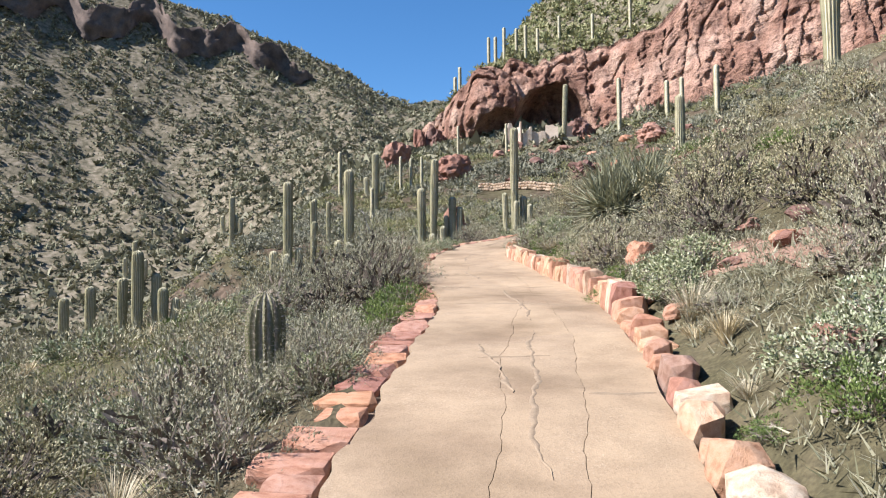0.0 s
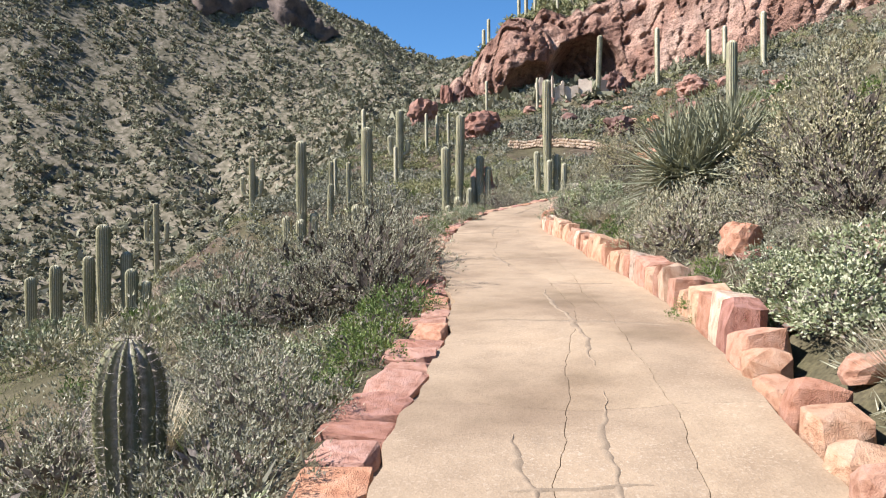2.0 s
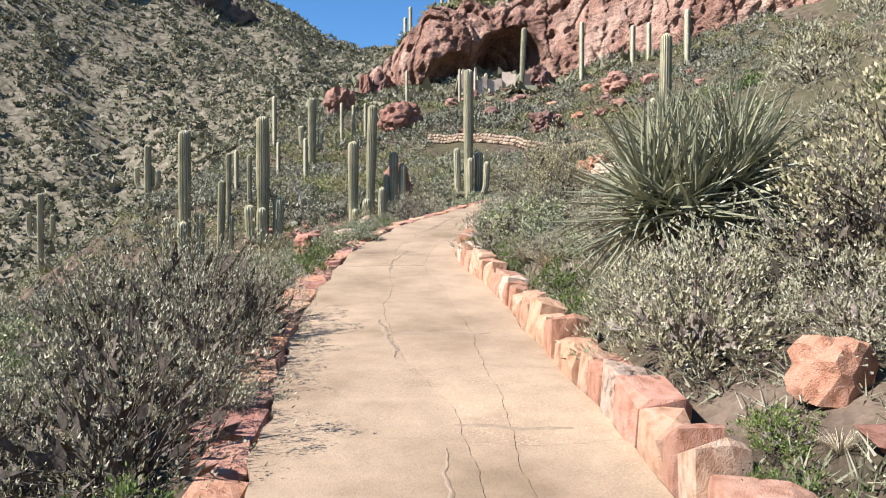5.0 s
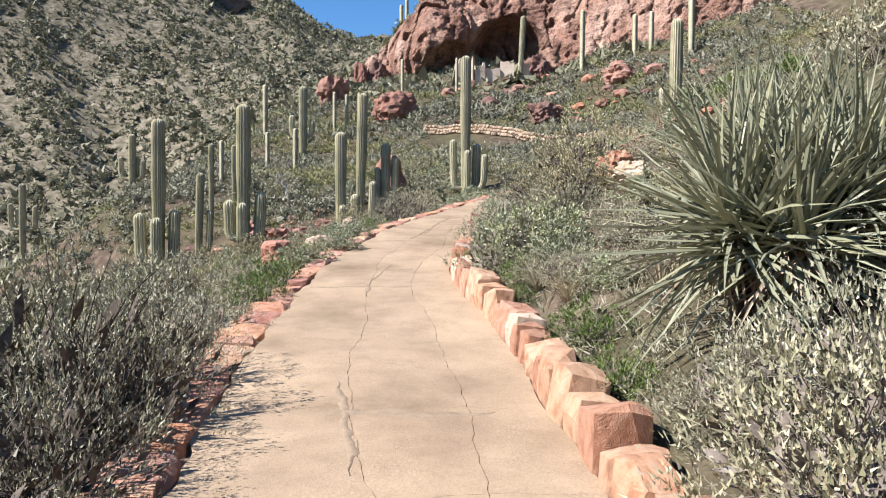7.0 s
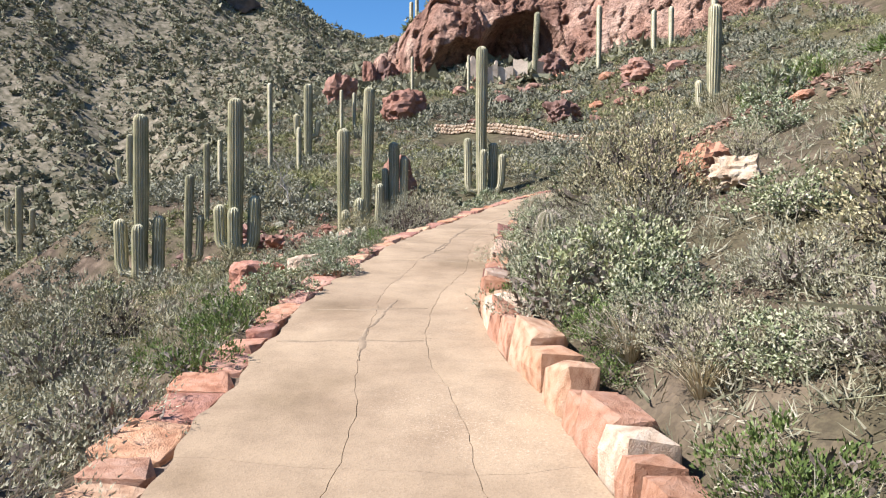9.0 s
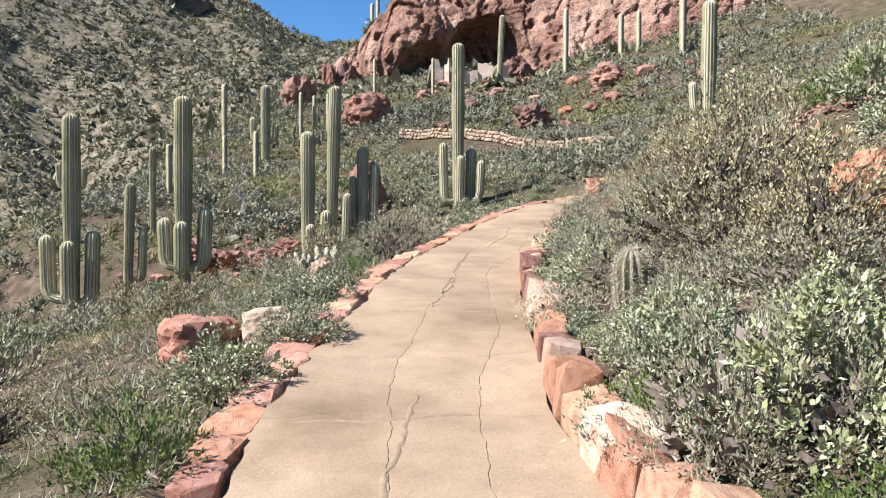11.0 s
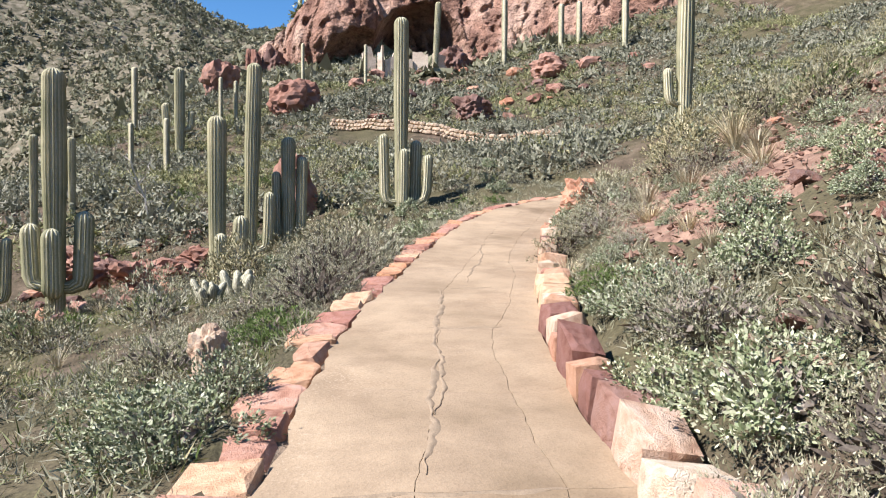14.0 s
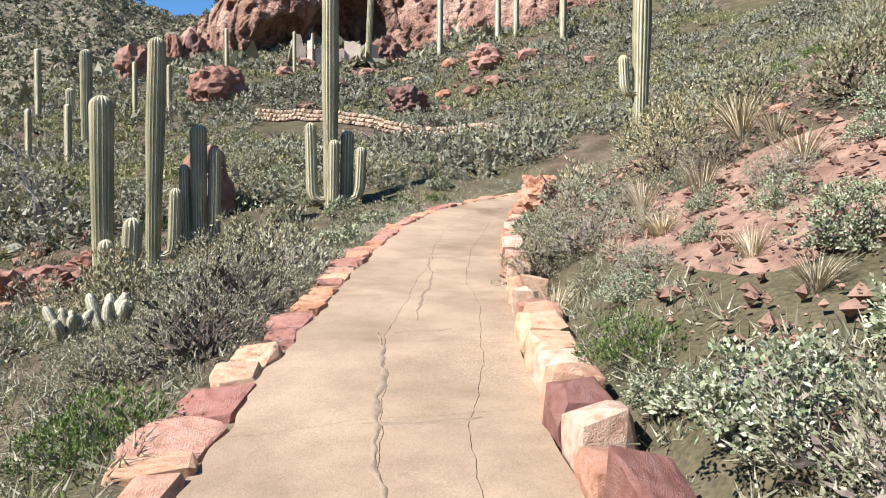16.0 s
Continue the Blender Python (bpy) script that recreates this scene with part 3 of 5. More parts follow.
def saguaro(x, y, tall, r, arms=(), lean=(0, 0), ribs=16, per=4, label="tall ribbed green saguaro cactus on the slope", sink=0.1, z=None):
    """arms: (height of the fork, bearing, reach, height of the tip, radius)."""
    z = float(height(x, y)) if z is None else z
    sink = sink if y < 45 else 1.7
    root = tagged(new("saguaro"), label, "cactus", "saguaros on the hillside")
    root.location = (x, y, z - sink)
    line, rad = column(tall + sink, r, lean)
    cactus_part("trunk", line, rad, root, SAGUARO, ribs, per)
    for h, bear, reach, top, ra in arms:
        d = np.array([math.sin(radians(bear)), math.cos(radians(bear)), 0])
        a0 = np.array([lean[0] * h / tall, lean[1] * h / tall, h + sink])
        pts = [a0, a0 + d * reach * 0.55 + (0, 0, 0.0), a0 + d * reach * 0.9 + (0, 0, reach * 0.16), a0 + d * reach + (0, 0, reach * 0.5)]
        rr = [ra * 0.55, ra * 0.72, ra * 0.95, ra * 1.04]
        foot = a0 + d * reach
        z0 = h + sink + reach * 0.5
        for q in np.linspace(0.15, 1, 7):
            zz = z0 + (top + sink - ra - z0) * q
            pts.append(np.array([foot[0] + d[0] * 0.04 * q, foot[1] + d[1] * 0.04 * q, zz]))
            rr.append(ra)
        e = pts[-1]
        for dz, k in ((0.45, 0.9), (0.75, 0.65), (0.92, 0.38), (1.0, 0.06)):
            pts.append(e + np.array([0, 0, ra * dz]))
            rr.append(ra * k)
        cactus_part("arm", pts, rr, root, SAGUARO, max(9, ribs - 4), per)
    return root


def barrel_cactus(x, y, tall, r, seed, label):
    z = float(height(x, y))
    root = tagged(new("barrel_cactus"), label, "cactus")
    root.location = (x, y, z - 0.05)
    zs = np.linspace(0, 1, 16)
    rad = [r * (0.72 + 0.28 * math.sin(min(1, q * 1.6) * 1.57)) * math.sqrt(max(0.0, 1 - max(0, (q - 0.62) / 0.385) ** 2.2)) + 0.004 for q in zs]
    cactus_part("body", [(0, 0, tall * q) for q in zs], rad, root, BARREL, 13, 6)
    rng = np.random.default_rng(seed)
    v, f = [], []
    for k in range(13):
        for q in np.linspace(0.06, 0.99, 24):
            R = float(np.interp(q, zs, rad))
            # ribs follow the frame that ribbed() uses for an upright line
            s = np.cross((0, 0, 1.0), (0.13, 0.97, 0.05))
            s /= np.linalg.norm(s)
            u = np.cross(s, (0, 0, 1.0))
            crest = k / 13 * 6.283
            o = math.cos(crest) * s + math.sin(crest) * u
            p = np.array([0, 0, tall * q]) + R * 0.97 * o
            up = max(0.0, (q - 0.6)) * 2.2
            for m in range(8):
                w = o + np.array([0, 0, up]) + rng.normal(0, 0.5, 3)
                w /= np.linalg.norm(w)
                e = p + w * rng.uniform(0.025, 0.055)
                t = np.cross(w, rng.normal(0, 1, 3))
                t = t / np.linalg.norm(t) * 0.0013
                b = len(v)
                v += [p - t, p + t, e]
                f.append((b, b + 1, b + 2))
    part("spine_cover", v, f, SPINE, root, "pale curved spines")
    return root


def blade_mesh(name, width, sag, mat):
    """A stiff keeled blade of length 1 along +x."""
    v, f = [], []
    for t in (0, 0.3, 0.65, 1.0):
        w = width * 0.5 * (1 - t) ** 0.5 + 0.0008
        z = -sag * t * t
        v += [(t, -w, z + 0.45 * w), (t, 0, z - 0.2 * w), (t, w, z + 0.45 * w)]
    for k in range(3):
        q = 3 * k
        f += [(q, q + 1, q + 4, q + 3), (q + 1, q + 2, q + 5, q + 4)]
    return shape(name, v, f, mat)


GREEN_BLADES = [blade_mesh("blade", w, g, LEAF_YUCCA) for w, g in ((0.037, 0.06), (0.042, 0.14), (0.033, 0.22), (0.04, -0.05), (0.036, 0.10))]
DEAD_BLADES = [blade_mesh("dead_blade", w, g, LEAF_DEAD) for w, g in ((0.034, 0.1), (0.04, 0.3), (0.03, -0.1))]


def yucca(x, y, z, r, seed, n=170, dead=90, tilt=(0.0, 0.0)):
    """A rosette of stiff narrow blades over a skirt of dead ones, on a short stem."""
    rng = np.random.default_rng(seed)
    root = tagged(new("yucca"), "large spiky grey-green yucca with a dead-leaf skirt", "yucca", "yuccas on the bank")
    g = float(height(x, y))
    root.location = (x, y, g)
    top = z - g
    for name, count, lo, hi, length, pool in (("blade", n, -32, 88, r, GREEN_BLADES), ("dead_blade", dead, -88, -10, r * 0.62, DEAD_BLADES)):
        for _ in range(count):
            a = rng.uniform(0, 360)
            el = lo + (hi - lo) * rng.uniform(0, 1) ** 1.1
            ob = new(name, pool[int(rng.integers(len(pool)))])
            ob.parent = root
            le = length * rng.uniform(0.5, 1.18)
            ob.matrix_basis = pose(rng.normal(0, 0.05), rng.normal(0, 0.05), top + rng.normal(0, 0.05), *tilt, 0) @ pose(0, 0, 0, rng.uniform(-40, 40), -el, a) @ Matrix.Diagonal((le, length, le, 1)) @ Matrix.Translation((0.06, 0, 0))
    v, f = tubes([np.array([(0, 0, -0.1), (0.01, 0, top * 0.5), (0, 0, top + 0.05)])], [0.11])
    part("stem", v, f, WOOD_DARK, root)
    return root


def rock_shape(name, seed, mat, rough=0.35, cuts=3, blocky=0.6):
    """A weathered lump: a sphere pushed toward a block, then broken by noise."""
    bm = bmesh.new()
    bmesh.ops.create_icosphere(bm, subdivisions=cuts, radius=1.0)
    off = Vector((seed * 3.17, seed * 1.31, seed * 0.77))
    for v in bm.verts:
        p = v.co.copy()
        m = max(abs(p.x), abs(p.y), abs(p.z))
        p = p.lerp(p / m * 0.85, blocky)
        k = noise.fractal(p * 1.1 + off, 0.9, 2.1, 4) * rough + noise.cell(p * 1.7 + off) * rough * 0.35
        k += noise.fractal(p * 3.3 + off, 0.8, 2.1, 4) * rough * 0.45
        v.co = p * (1 + k)
    me = bpy.data.meshes.new(name)
    bm.to_mesh(me)
    bm.free()
    me.materials.append(mat)
    return me


def boulder(name, label, x, y, size, seed, mat, turn=0.0, sink=0.3, blocky=0.6, cuts=4, rough=0.35):
    ob = tagged(new(name, rock_shape(name, seed, mat, rough, cuts, blocky)), label, "rock")
    ob.matrix_basis = Matrix.LocRotScale((x, y, stand(x, y) + size[2] * (1 - sink)), Euler((0.12 * math.sin(seed), 0.15 * math.cos(seed * 2), radians(turn))), size)
    return ob


def earth_patch(label, cx, cy, rx, ry, seed):
    """Bare red earth on the bank: an uneven sheet lying just over the soil."""
    v, f, n, k = [], [], 90, 34
    for i in range(k + 1):
        for j in range(n):
            a = j / n * 6.283
            e = 0.75 + 0.25 * math.sin(2 * a + seed) + 0.16 * math.sin(5 * a + 2 * seed) + 0.08 * math.sin(11 * a)
            r = e * i / k
            x, y = cx + math.cos(a) * rx * r, cy + math.sin(a) * ry * r
            bump = noise.fractal((x * 2.6, y * 2.6, seed), 0.8, 2.1, 5) * 0.05
            v.append((x, y, float(height(x, y)) + (0.03 + bump if i < k else -0.04)))
    for i in range(k):
        for j in range(n):
            f.append((i * n + j, i * n + (j + 1) % n, (i + 1) * n + (j + 1) % n, (i + 1) * n + j))
    return tagged(new("bare_earth", shape("bare_earth", v, f, EARTH, True)), label, "earth", kind="structure")


def cholla(x, y, size, seed):
    """A low clump of pale fuzzy cactus joints."""
    rng = np.random.default_rng(seed)
    root = tagged(new("cholla_cactus"), "low clump of pale fuzzy cactus joints", "cactus")
    root.location = (x, y, float(height(x, y)))
    for k in range(8):
        a, t = rng.uniform(0, 6.283), rng.uniform(0.1, 0.6)
        le, r = size * rng.uniform(0.5, 0.9), size * 0.16
        d = np.array([math.cos(a) * t, math.sin(a) * t, 1.0])
        foot = np.array([math.cos(a), math.sin(a), 0]) * size * 0.3 * rng.uniform(0, 1)
        pts = [foot + d * le * q for q in (-0.1, 0.15, 0.5, 0.85, 0.97, 1.02)]
        cactus_part("joint", pts, [r * 0.7, r, r * 1.05, r * 0.85, r * 0.5, r * 0.05], root, PALE_JOINT, 10, 2)
    return root


def dead_branch(x, y, tall, lean, forks, seed, label):
    """A bare bleached branch, standing or lying, with a few forks."""
    rng = np.random.default_rng(seed)
    root = tagged(new("dead_branch"), label, "dead branch")
    root.location = (x, y, float(height(x, y)))
    tip = np.array([lean[0], lean[1], tall])
    ts = np.linspace(0, 1, 7)[:, None]
    main = ts * tip + rng.normal(0, 0.03, (7, 3)) * np.linalg.norm(tip) * (ts > 0)
    main[0, 2] = -0.02
    v, f = tubes([main], [0.045])
    part("bough", v, f, BLEACHED, root)
    for k in range(forks):
        a = main[int(rng.integers(2, 6))]
        d = tip / np.linalg.norm(tip) * rng.uniform(0.2, 0.5) + rng.normal(0, 0.25, 3)
        b = a + d * np.linalg.norm(tip) * 0.45
        b[2] = max(b[2], 0.03)
        v, f = tubes([np.stack([a, (a + b) / 2 + rng.normal(0, 0.05, 3), b])], [0.02])
        part("side_branch", v, f, BLEACHED, root)
    return root


# ---- saguaros ----
saguaro(1.9, 37.0, 5.5, 0.215, ((0.25, -80, 0.46, 2.2, 0.15), (0.2, 60, 0.5, 2.05, 0.17), (0.15, 165, 0.22, 1.75, 0.14), (0.2, 105, 0.74, 1.6, 0.14)), label="tall saguaro with four short arms beside the path", z=4.05)
saguaro(-2.15, 35.5, 5.2, 0.2, ((0.4, 100, 0.45, 1.9, 0.15),), (0.12, 0), label="tall weathered saguaro with a dark scarred lower trunk")
saguaro(-1.2, 35.8, 3.1, 0.19, ((0.5, 80, 0.32, 2.6, 0.15), (0.4, -70, 0.3, 2.2, 0.13)), label="cluster of short saguaro stems beside red rock")
saguaro(-2.35, 31.0, 3.3, 0.185, ((0.35, 95, 0.42, 1.35, 0.16), (0.3, 160, 0.25, 1.0, 0.13)), label="saguaro with a low curved arm on the slope")
saguaro(-5.6, 31.8, 5.1, 0.23, ((0.75, -80, 0.45, 2.0, 0.2), (0.7, 80, 0.5, 2.25, 0.19), (0.6, 175, 0.2, 1.9, 0.2)), label="tall saguaro with three low upright arms")
saguaro(-8.2, 31.4, 5.3, 0.215, ((0.7, -80, 0.62, 2.3, 0.19), (0.6, 80, 0.45, 2.4, 0.18), (0.6, 175, 0.2, 2.15, 0.2)), label="tall saguaro with three stout low arms")
saguaro(-7.6, 33.5, 3.6, 0.14, ((0.9, 80, 0.35, 2.3, 0.12),), (0.1, 0))
saguaro(-9.3, 41.0, 3.3, 0.13)
saguaro(-8.8, 43.0, 2.7, 0.13)
saguaro(9.8, 35.6, 5.2, 0.24, ((1.6, -85, 0.45, 2.6, 0.14),), (0.05, 0), label="tall saguaro with one small arm on the bank")
saguaro(12.5, 26.0, 6.0, 0.33, label="large saguaro standing high on the bank")
saguaro(-20.6, 60.7, 6.1, 0.26, ((2.9, -85, 0.8, 4.5, 0.2), (2.9, 85, 0.7, 4.3, 0.2), (3.0, 20, 0.4, 4.6, 0.2)), label="forked saguaro on the ridge above the valley")
saguaro(-32.8, 68.9, 7.2, 0.27, ((3.4, -85, 1.0, 5.6, 0.22), (3.4, 85, 0.95, 5.4, 0.22), (3.7, -60, 0.6, 5.1, 0.2)), label="candelabra saguaro with raised arms on the ridge", z=-1.0)
saguaro(-8.3, 59.6, 5.0, 0.30, ((1.4, -85, 0.75, 3.0, 0.22), (1.5, 85, 0.6, 2.6, 0.2)), label="saguaro with two arms on the hillside")
saguaro(10.2, 85.4, 5.6, 0.30, (), (0.3, 0), label="tall saguaro below the rock shelter", z=19.5)
saguaro(-6.8, 14.4, 1.75, 0.12)
saguaro(-6.5, 14.6, 1.2, 0.10)
saguaro(-7.3, 14.8, 1.3, 0.10)
saguaro(-8.3, 15.4, 1.35, 0.11)
saguaro(-6.1, 14.0, 0.9, 0.10, ((0.15, 80, 0.2, 0.7, 0.08),))
saguaro(-9.4, 16.3, 1.2, 0.11)
for sx_, sy_, st, sr in ((-10.5, 47, 2.4, 0.13), (-7.5, 52, 2.6, 0.15), (-6.9, 66, 3.4, 0.15), (-6.0, 66.5, 3.0, 0.15), (-5.1, 67.5, 2.8, 0.15), (-9.8, 55, 2.6, 0.14), (-1.9, 76, 4.2, 0.15), (3.2, 78, 3.6, 0.15), (-13.2, 70, 4.2, 0.22), (15.6, 80, 6.6, 0.27), (20.5, 79, 4.4, 0.27), (21.8, 78, 4.2, 0.26), (23.5, 72, 4.8, 0.3)):
    saguaro(sx_, sy_, st, sr, ribs=12, per=2, label="distant saguaro on the scrubby hillside")
for k, (u, st) in enumerate(((-3.0, 3.2), (-2.4, 4.2), (1.5, 4.6), (2.6, 4.2), (3.8, 5.4), (5.6, 3.8), (6.8, 5.0), (8.4, 4.2), (11.5, 3.6), (15.5, 4.4), (20, 5.0), (26, 4.4))):
    j = int(np.argmin(np.abs(sx - u)))
    p = cl[n_v + 3 + (k % 3) * 2, j]
    saguaro(float(p[0]), float(p[1]), st, 0.24, ribs=12, per=2, label="saguaro on the skyline above the cliff", z=float(p[2]))
barrel_cactus(-1.62, 5.55, 0.74, 0.15, 4, "round barrel cactus with pale spines among shrubs")
barrel_cactus(1.37, 17.42, 0.43, 0.115, 9, "small barrel cactus with pale spines under a shrub")

# ---- yuccas ----
for yx, yy, yz, yr, ys_, yn, yd, yt in ((1.98, 11.5, 2.66, 0.86, 3, 230, 60, (0, -16)), (2.20, 11.35, 2.62, 0.80, 5, 220, 200, (8, 0)), (2.25, 12.0, 2.95, 0.74, 4, 220, 60, (-6, -6)), (2.55, 11.5, 2.85, 0.78, 12, 220, 120, (10, 4)), (2.85, 11.9, 3.0, 0.7, 9, 200, 110, (4, 12)), (2.5, 12.3, 3.2, 0.62, 14, 220, 40, (-6, 0)), (3.0, 12.5, 3.35, 0.6, 8, 200, 40, (-8, 4))):
    yucca(yx, yy, yz, yr, ys_, yn, yd, yt)

# ---- boulders and rock ----
boulder("boulder", "orange sandstone boulder on the bank", 1.98, 8.97, (0.16, 0.14, 0.17), 3, ROCK_ORANGE, 20, 0.5, 0.75, 3, 0.16)
boulder("boulder", "low pink boulder beside the path", -1.72, 18.45, (0.32, 0.28, 0.2), 7, KERB_L, 40, 0.4, 0.7, 4, 0.2)
boulder("boulder", "pale cream boulder beside the path", -1.2, 18.4, (0.22, 0.18, 0.17), 11, ROCK_PALE, 10, 0.4, 0.75, 4, 0.13)
boulder("boulder", "squat grey-brown rock among brittlebush", -1.02, 20.9, (0.13, 0.12, 0.2), 5, ROCK_PALE, 70)
boulder("boulder", "orange-yellow boulder at the foot of the bank", 4.5, 29.2, (0.32, 0.3, 0.3), 13, ROCK_ORANGE, 15)
boulder("boulder", "broken orange rocks under a shrub", 2.75, 17.0, (0.24, 0.2, 0.2), 17, ROCK_ORANGE, 30)
boulder("boulder", "pale rock on the bank", 2.75, 16.3, (0.2, 0.2, 0.17), 19, ROCK_PALE, 60)
boulder("red_outcrop", "red rock outcrop on the hillside", -2.2, 68.5, (1.7, 1.3, 1.35), 23, ROCK_RED, 20, 0.35, 0.4)
boulder("red_outcrop", "dark red outcrop behind saguaros", -1.15, 38.5, (0.55, 0.5, 1.1), 29, ROCK_RED, 50, 0.4, 0.4)
boulder("red_outcrop", "red boulders beside the rock shelter", 12.6, 88.0, (1.5, 1.4, 1.6), 31, ROCK_RED, 10, 0.3, 0.3)
boulder("red_outcrop", "rounded red outcrop above the walled trail", 9.3, 63.0, (1.2, 1.0, 0.9), 37, ROCK_RED, 35, 0.3, 0.4)
boulder("red_outcrop", "jagged red outcrop on the skyline ridge", -8.6, 80.0, (1.5, 1.2, 1.7), 41, ROCK_RED, 25, 0.35, 0.3)
boulder("red_outcrop", "red pinnacle at the end of the cliff", -7.4, 95.0, (0.8, 0.8, 1.7), 43, ROCK_RED, 5, 0.25, 0.3)
boulder("red_outcrop", "broad red crag at the end of the cliff", -5.4, 95.5, (1.3, 1.1, 1.6), 47, ROCK_RED, 60, 0.25, 0.3)
boulder("red_outcrop", "dark red rocks high on the slope", 17.0, 71.0, (1.3, 1.2, 0.9), 53, ROCK_RED, 15, 0.3, 0.4)
for k, (ox, oy, osz) in enumerate(((-4.1, 35.6, 0.42), (-4.9, 36.0, 0.55), (-5.8, 36.6, 0.5), (-6.9, 37.4, 0.6), (-3.6, 36.6, 0.4))):
    boulder("red_outcrop", "broken dark red ledge on the green slope", ox, oy, (osz * 1.3, osz, osz * 0.75), 61 + k, ROCK_RED, 40 * k, 0.45, 0.55, 4, 0.5)
rng = np.random.default_rng(21)
lump = [rock_shape("loose_rock", 60 + k, (ROCK_RED, ROCK_ORANGE)[k == 5], 0.42, 2, 0.5) for k in range(6)]


def loose_rocks(spots, label):
    for x, y, s in spots:
        ob = tagged(new("loose_rock", lump[int(rng.integers(6))]), label, "rock", "loose rocks on the slope")
        ob.matrix_basis = Matrix.LocRotScale((x, y, stand(x, y) + 0.2 * s + 0.03), Euler(rng.uniform(-0.4, 0.4, 3) + (0, 0, rng.uniform(0, 6))), Vector(rng.uniform(0.6, 1.2, 3) * (s, s, s * 0.6)))


loose_rocks([(float(right_x(q)) + rng.uniform(0.9, 4.6), q, 0.03 + 0.10 * rng.uniform(0, 1) ** 3) for q in rng.uniform(19, 28, 110)], "angular red rock on the bare bank")
loose_rocks([(rng.normal(-5.5, 1.8), rng.normal(36.0, 1.8), rng.uniform(0.1, 0.34)) for _ in range(70)], "reddish rock among shrubs on the slope")
loose_rocks([(rng.uniform(1.5, 3.6), rng.uniform(2.5, 9), rng.uniform(0.05, 0.16)) for _ in range(22)], "small reddish rock on the bank")
loose_rocks([(rng.uniform(2, 22), rng.uniform(62, 86), 0.2 + 0.6 * rng.uniform() ** 2) for _ in range(70)], "red rock on the slope below the cliff")

# ---- walled switchback on the slope ahead ----
trail = tagged(new("trail_wall"), "low pale masonry wall of the upper trail", "wall")
tx = np.linspace(0.2, 12.0, 62)
ty = np.interp(tx, (0.2, 6, 12.0), (62, 59, 54))
stone_w = rock_shape("stone", 77, ROCK_PALE, 0.25, 1, 0.8)
for a, b in zip(tx, ty):
    for k in range(3):
        ob = new("stone", stone_w)
        ob.parent = trail
        ob.matrix_basis = Matrix.LocRotScale((a + rng.normal(0, 0.05) + 0.13 * k, b, stand(a, b) + 0.12 + 0.22 * k), Euler((0, 0, rng.uniform(0, 3))), (rng.uniform(0.14, 0.24), 0.16, 0.12 + rng.uniform(0, 0.05)))

# ---- the ruin in the rock shelter ----
ruin = tagged(new("adobe_ruin"), "broken cream adobe walls inside the rock shelter", "ruin")


def ruin_wall(x, y, z, wide, tall, thick, turn, seed):
    r = np.random.default_rng(seed)
    n = 12
    xs = np.linspace(-wide / 2, wide / 2, n)
    tops = tall * np.clip(np.interp(np.linspace(0, 1, n), (0, 0.3, 0.36, 0.7, 0.76, 1), np.repeat(r.uniform(0.55, 1.0, 3), 2)) + r.normal(0, 0.02, n), 0.2, 1.1)
    v = [(a, s, h) for s in (-thick / 2, thick / 2) for a, h in zip(xs, tops)] + [(a, s, -1.2) for s in (-thick / 2, thick / 2) for a in xs]
    f = []
    for k in range(n - 1):
        f += [(k, k + 1, n + k + 1, n + k), (2 * n + k, 2 * n + k + 1, k + 1, k), (n + k, n + k + 1, 3 * n + k + 1, 3 * n + k)]
    f += [(0, n, 3 * n, 2 * n), (n - 1, 3 * n - 1, 4 * n - 1, 2 * n - 1)]
    ob = part("ruin_wall", v, f, ADOBE, ruin)
    ob.matrix_basis = pose(x, y, z, 0, 0, turn)


for k, (rx, ry, rw, rt, rturn) in enumerate(((4.0, 86.6, 1.3, 2.6, 8), (5.1, 86.4, 0.5, 2.9, -30), (6.0, 86.6, 1.1, 2.3, 10), (7.4, 87.0, 1.6, 1.2, 4), (9.0, 87.2, 1.5, 1.7, -6), (10.9, 87.0, 1.4, 2.0, 20), (8.2, 88.2, 2.6, 0.9, 0))):
    ruin_wall(rx, ry, stand(rx, ry) + 0.3, rw, rt, 0.4, rturn, k + 1)

earth_patch("bare red earth on the cut bank", 3.8, 23.4, 1.15, 3.6, 1.0)
earth_patch("bare red earth on the bank", 5.4, 21.8, 0.9, 1.8, 2.0)
earth_patch("bare orange earth on the bank above the path", 2.75, 6.6, 0.75, 1.7, 3.0)
cholla(-1.45, 26.5, 0.44, 3)
cholla(-1.8, 26.3, 0.38, 5)

dead_branch(-3.45, 26.4, 0.06, (0.9, 0.35), 2, 4, "bleached fallen branch lying on the grass")
dead_branch(-5.6, 40.5, 2.3, (-0.9, 0.2), 5, 7, "bleached leaning dead branch on the slope")
dead_branch(-6.6, 41.5, 1.9, (0.7, 0.1), 4, 9, "bleached leaning dead branch on the slope")
dead_branch(3.1, 10.3, 0.7, (1.0, -0.5), 4, 12, "grey dead branch under a shrub")

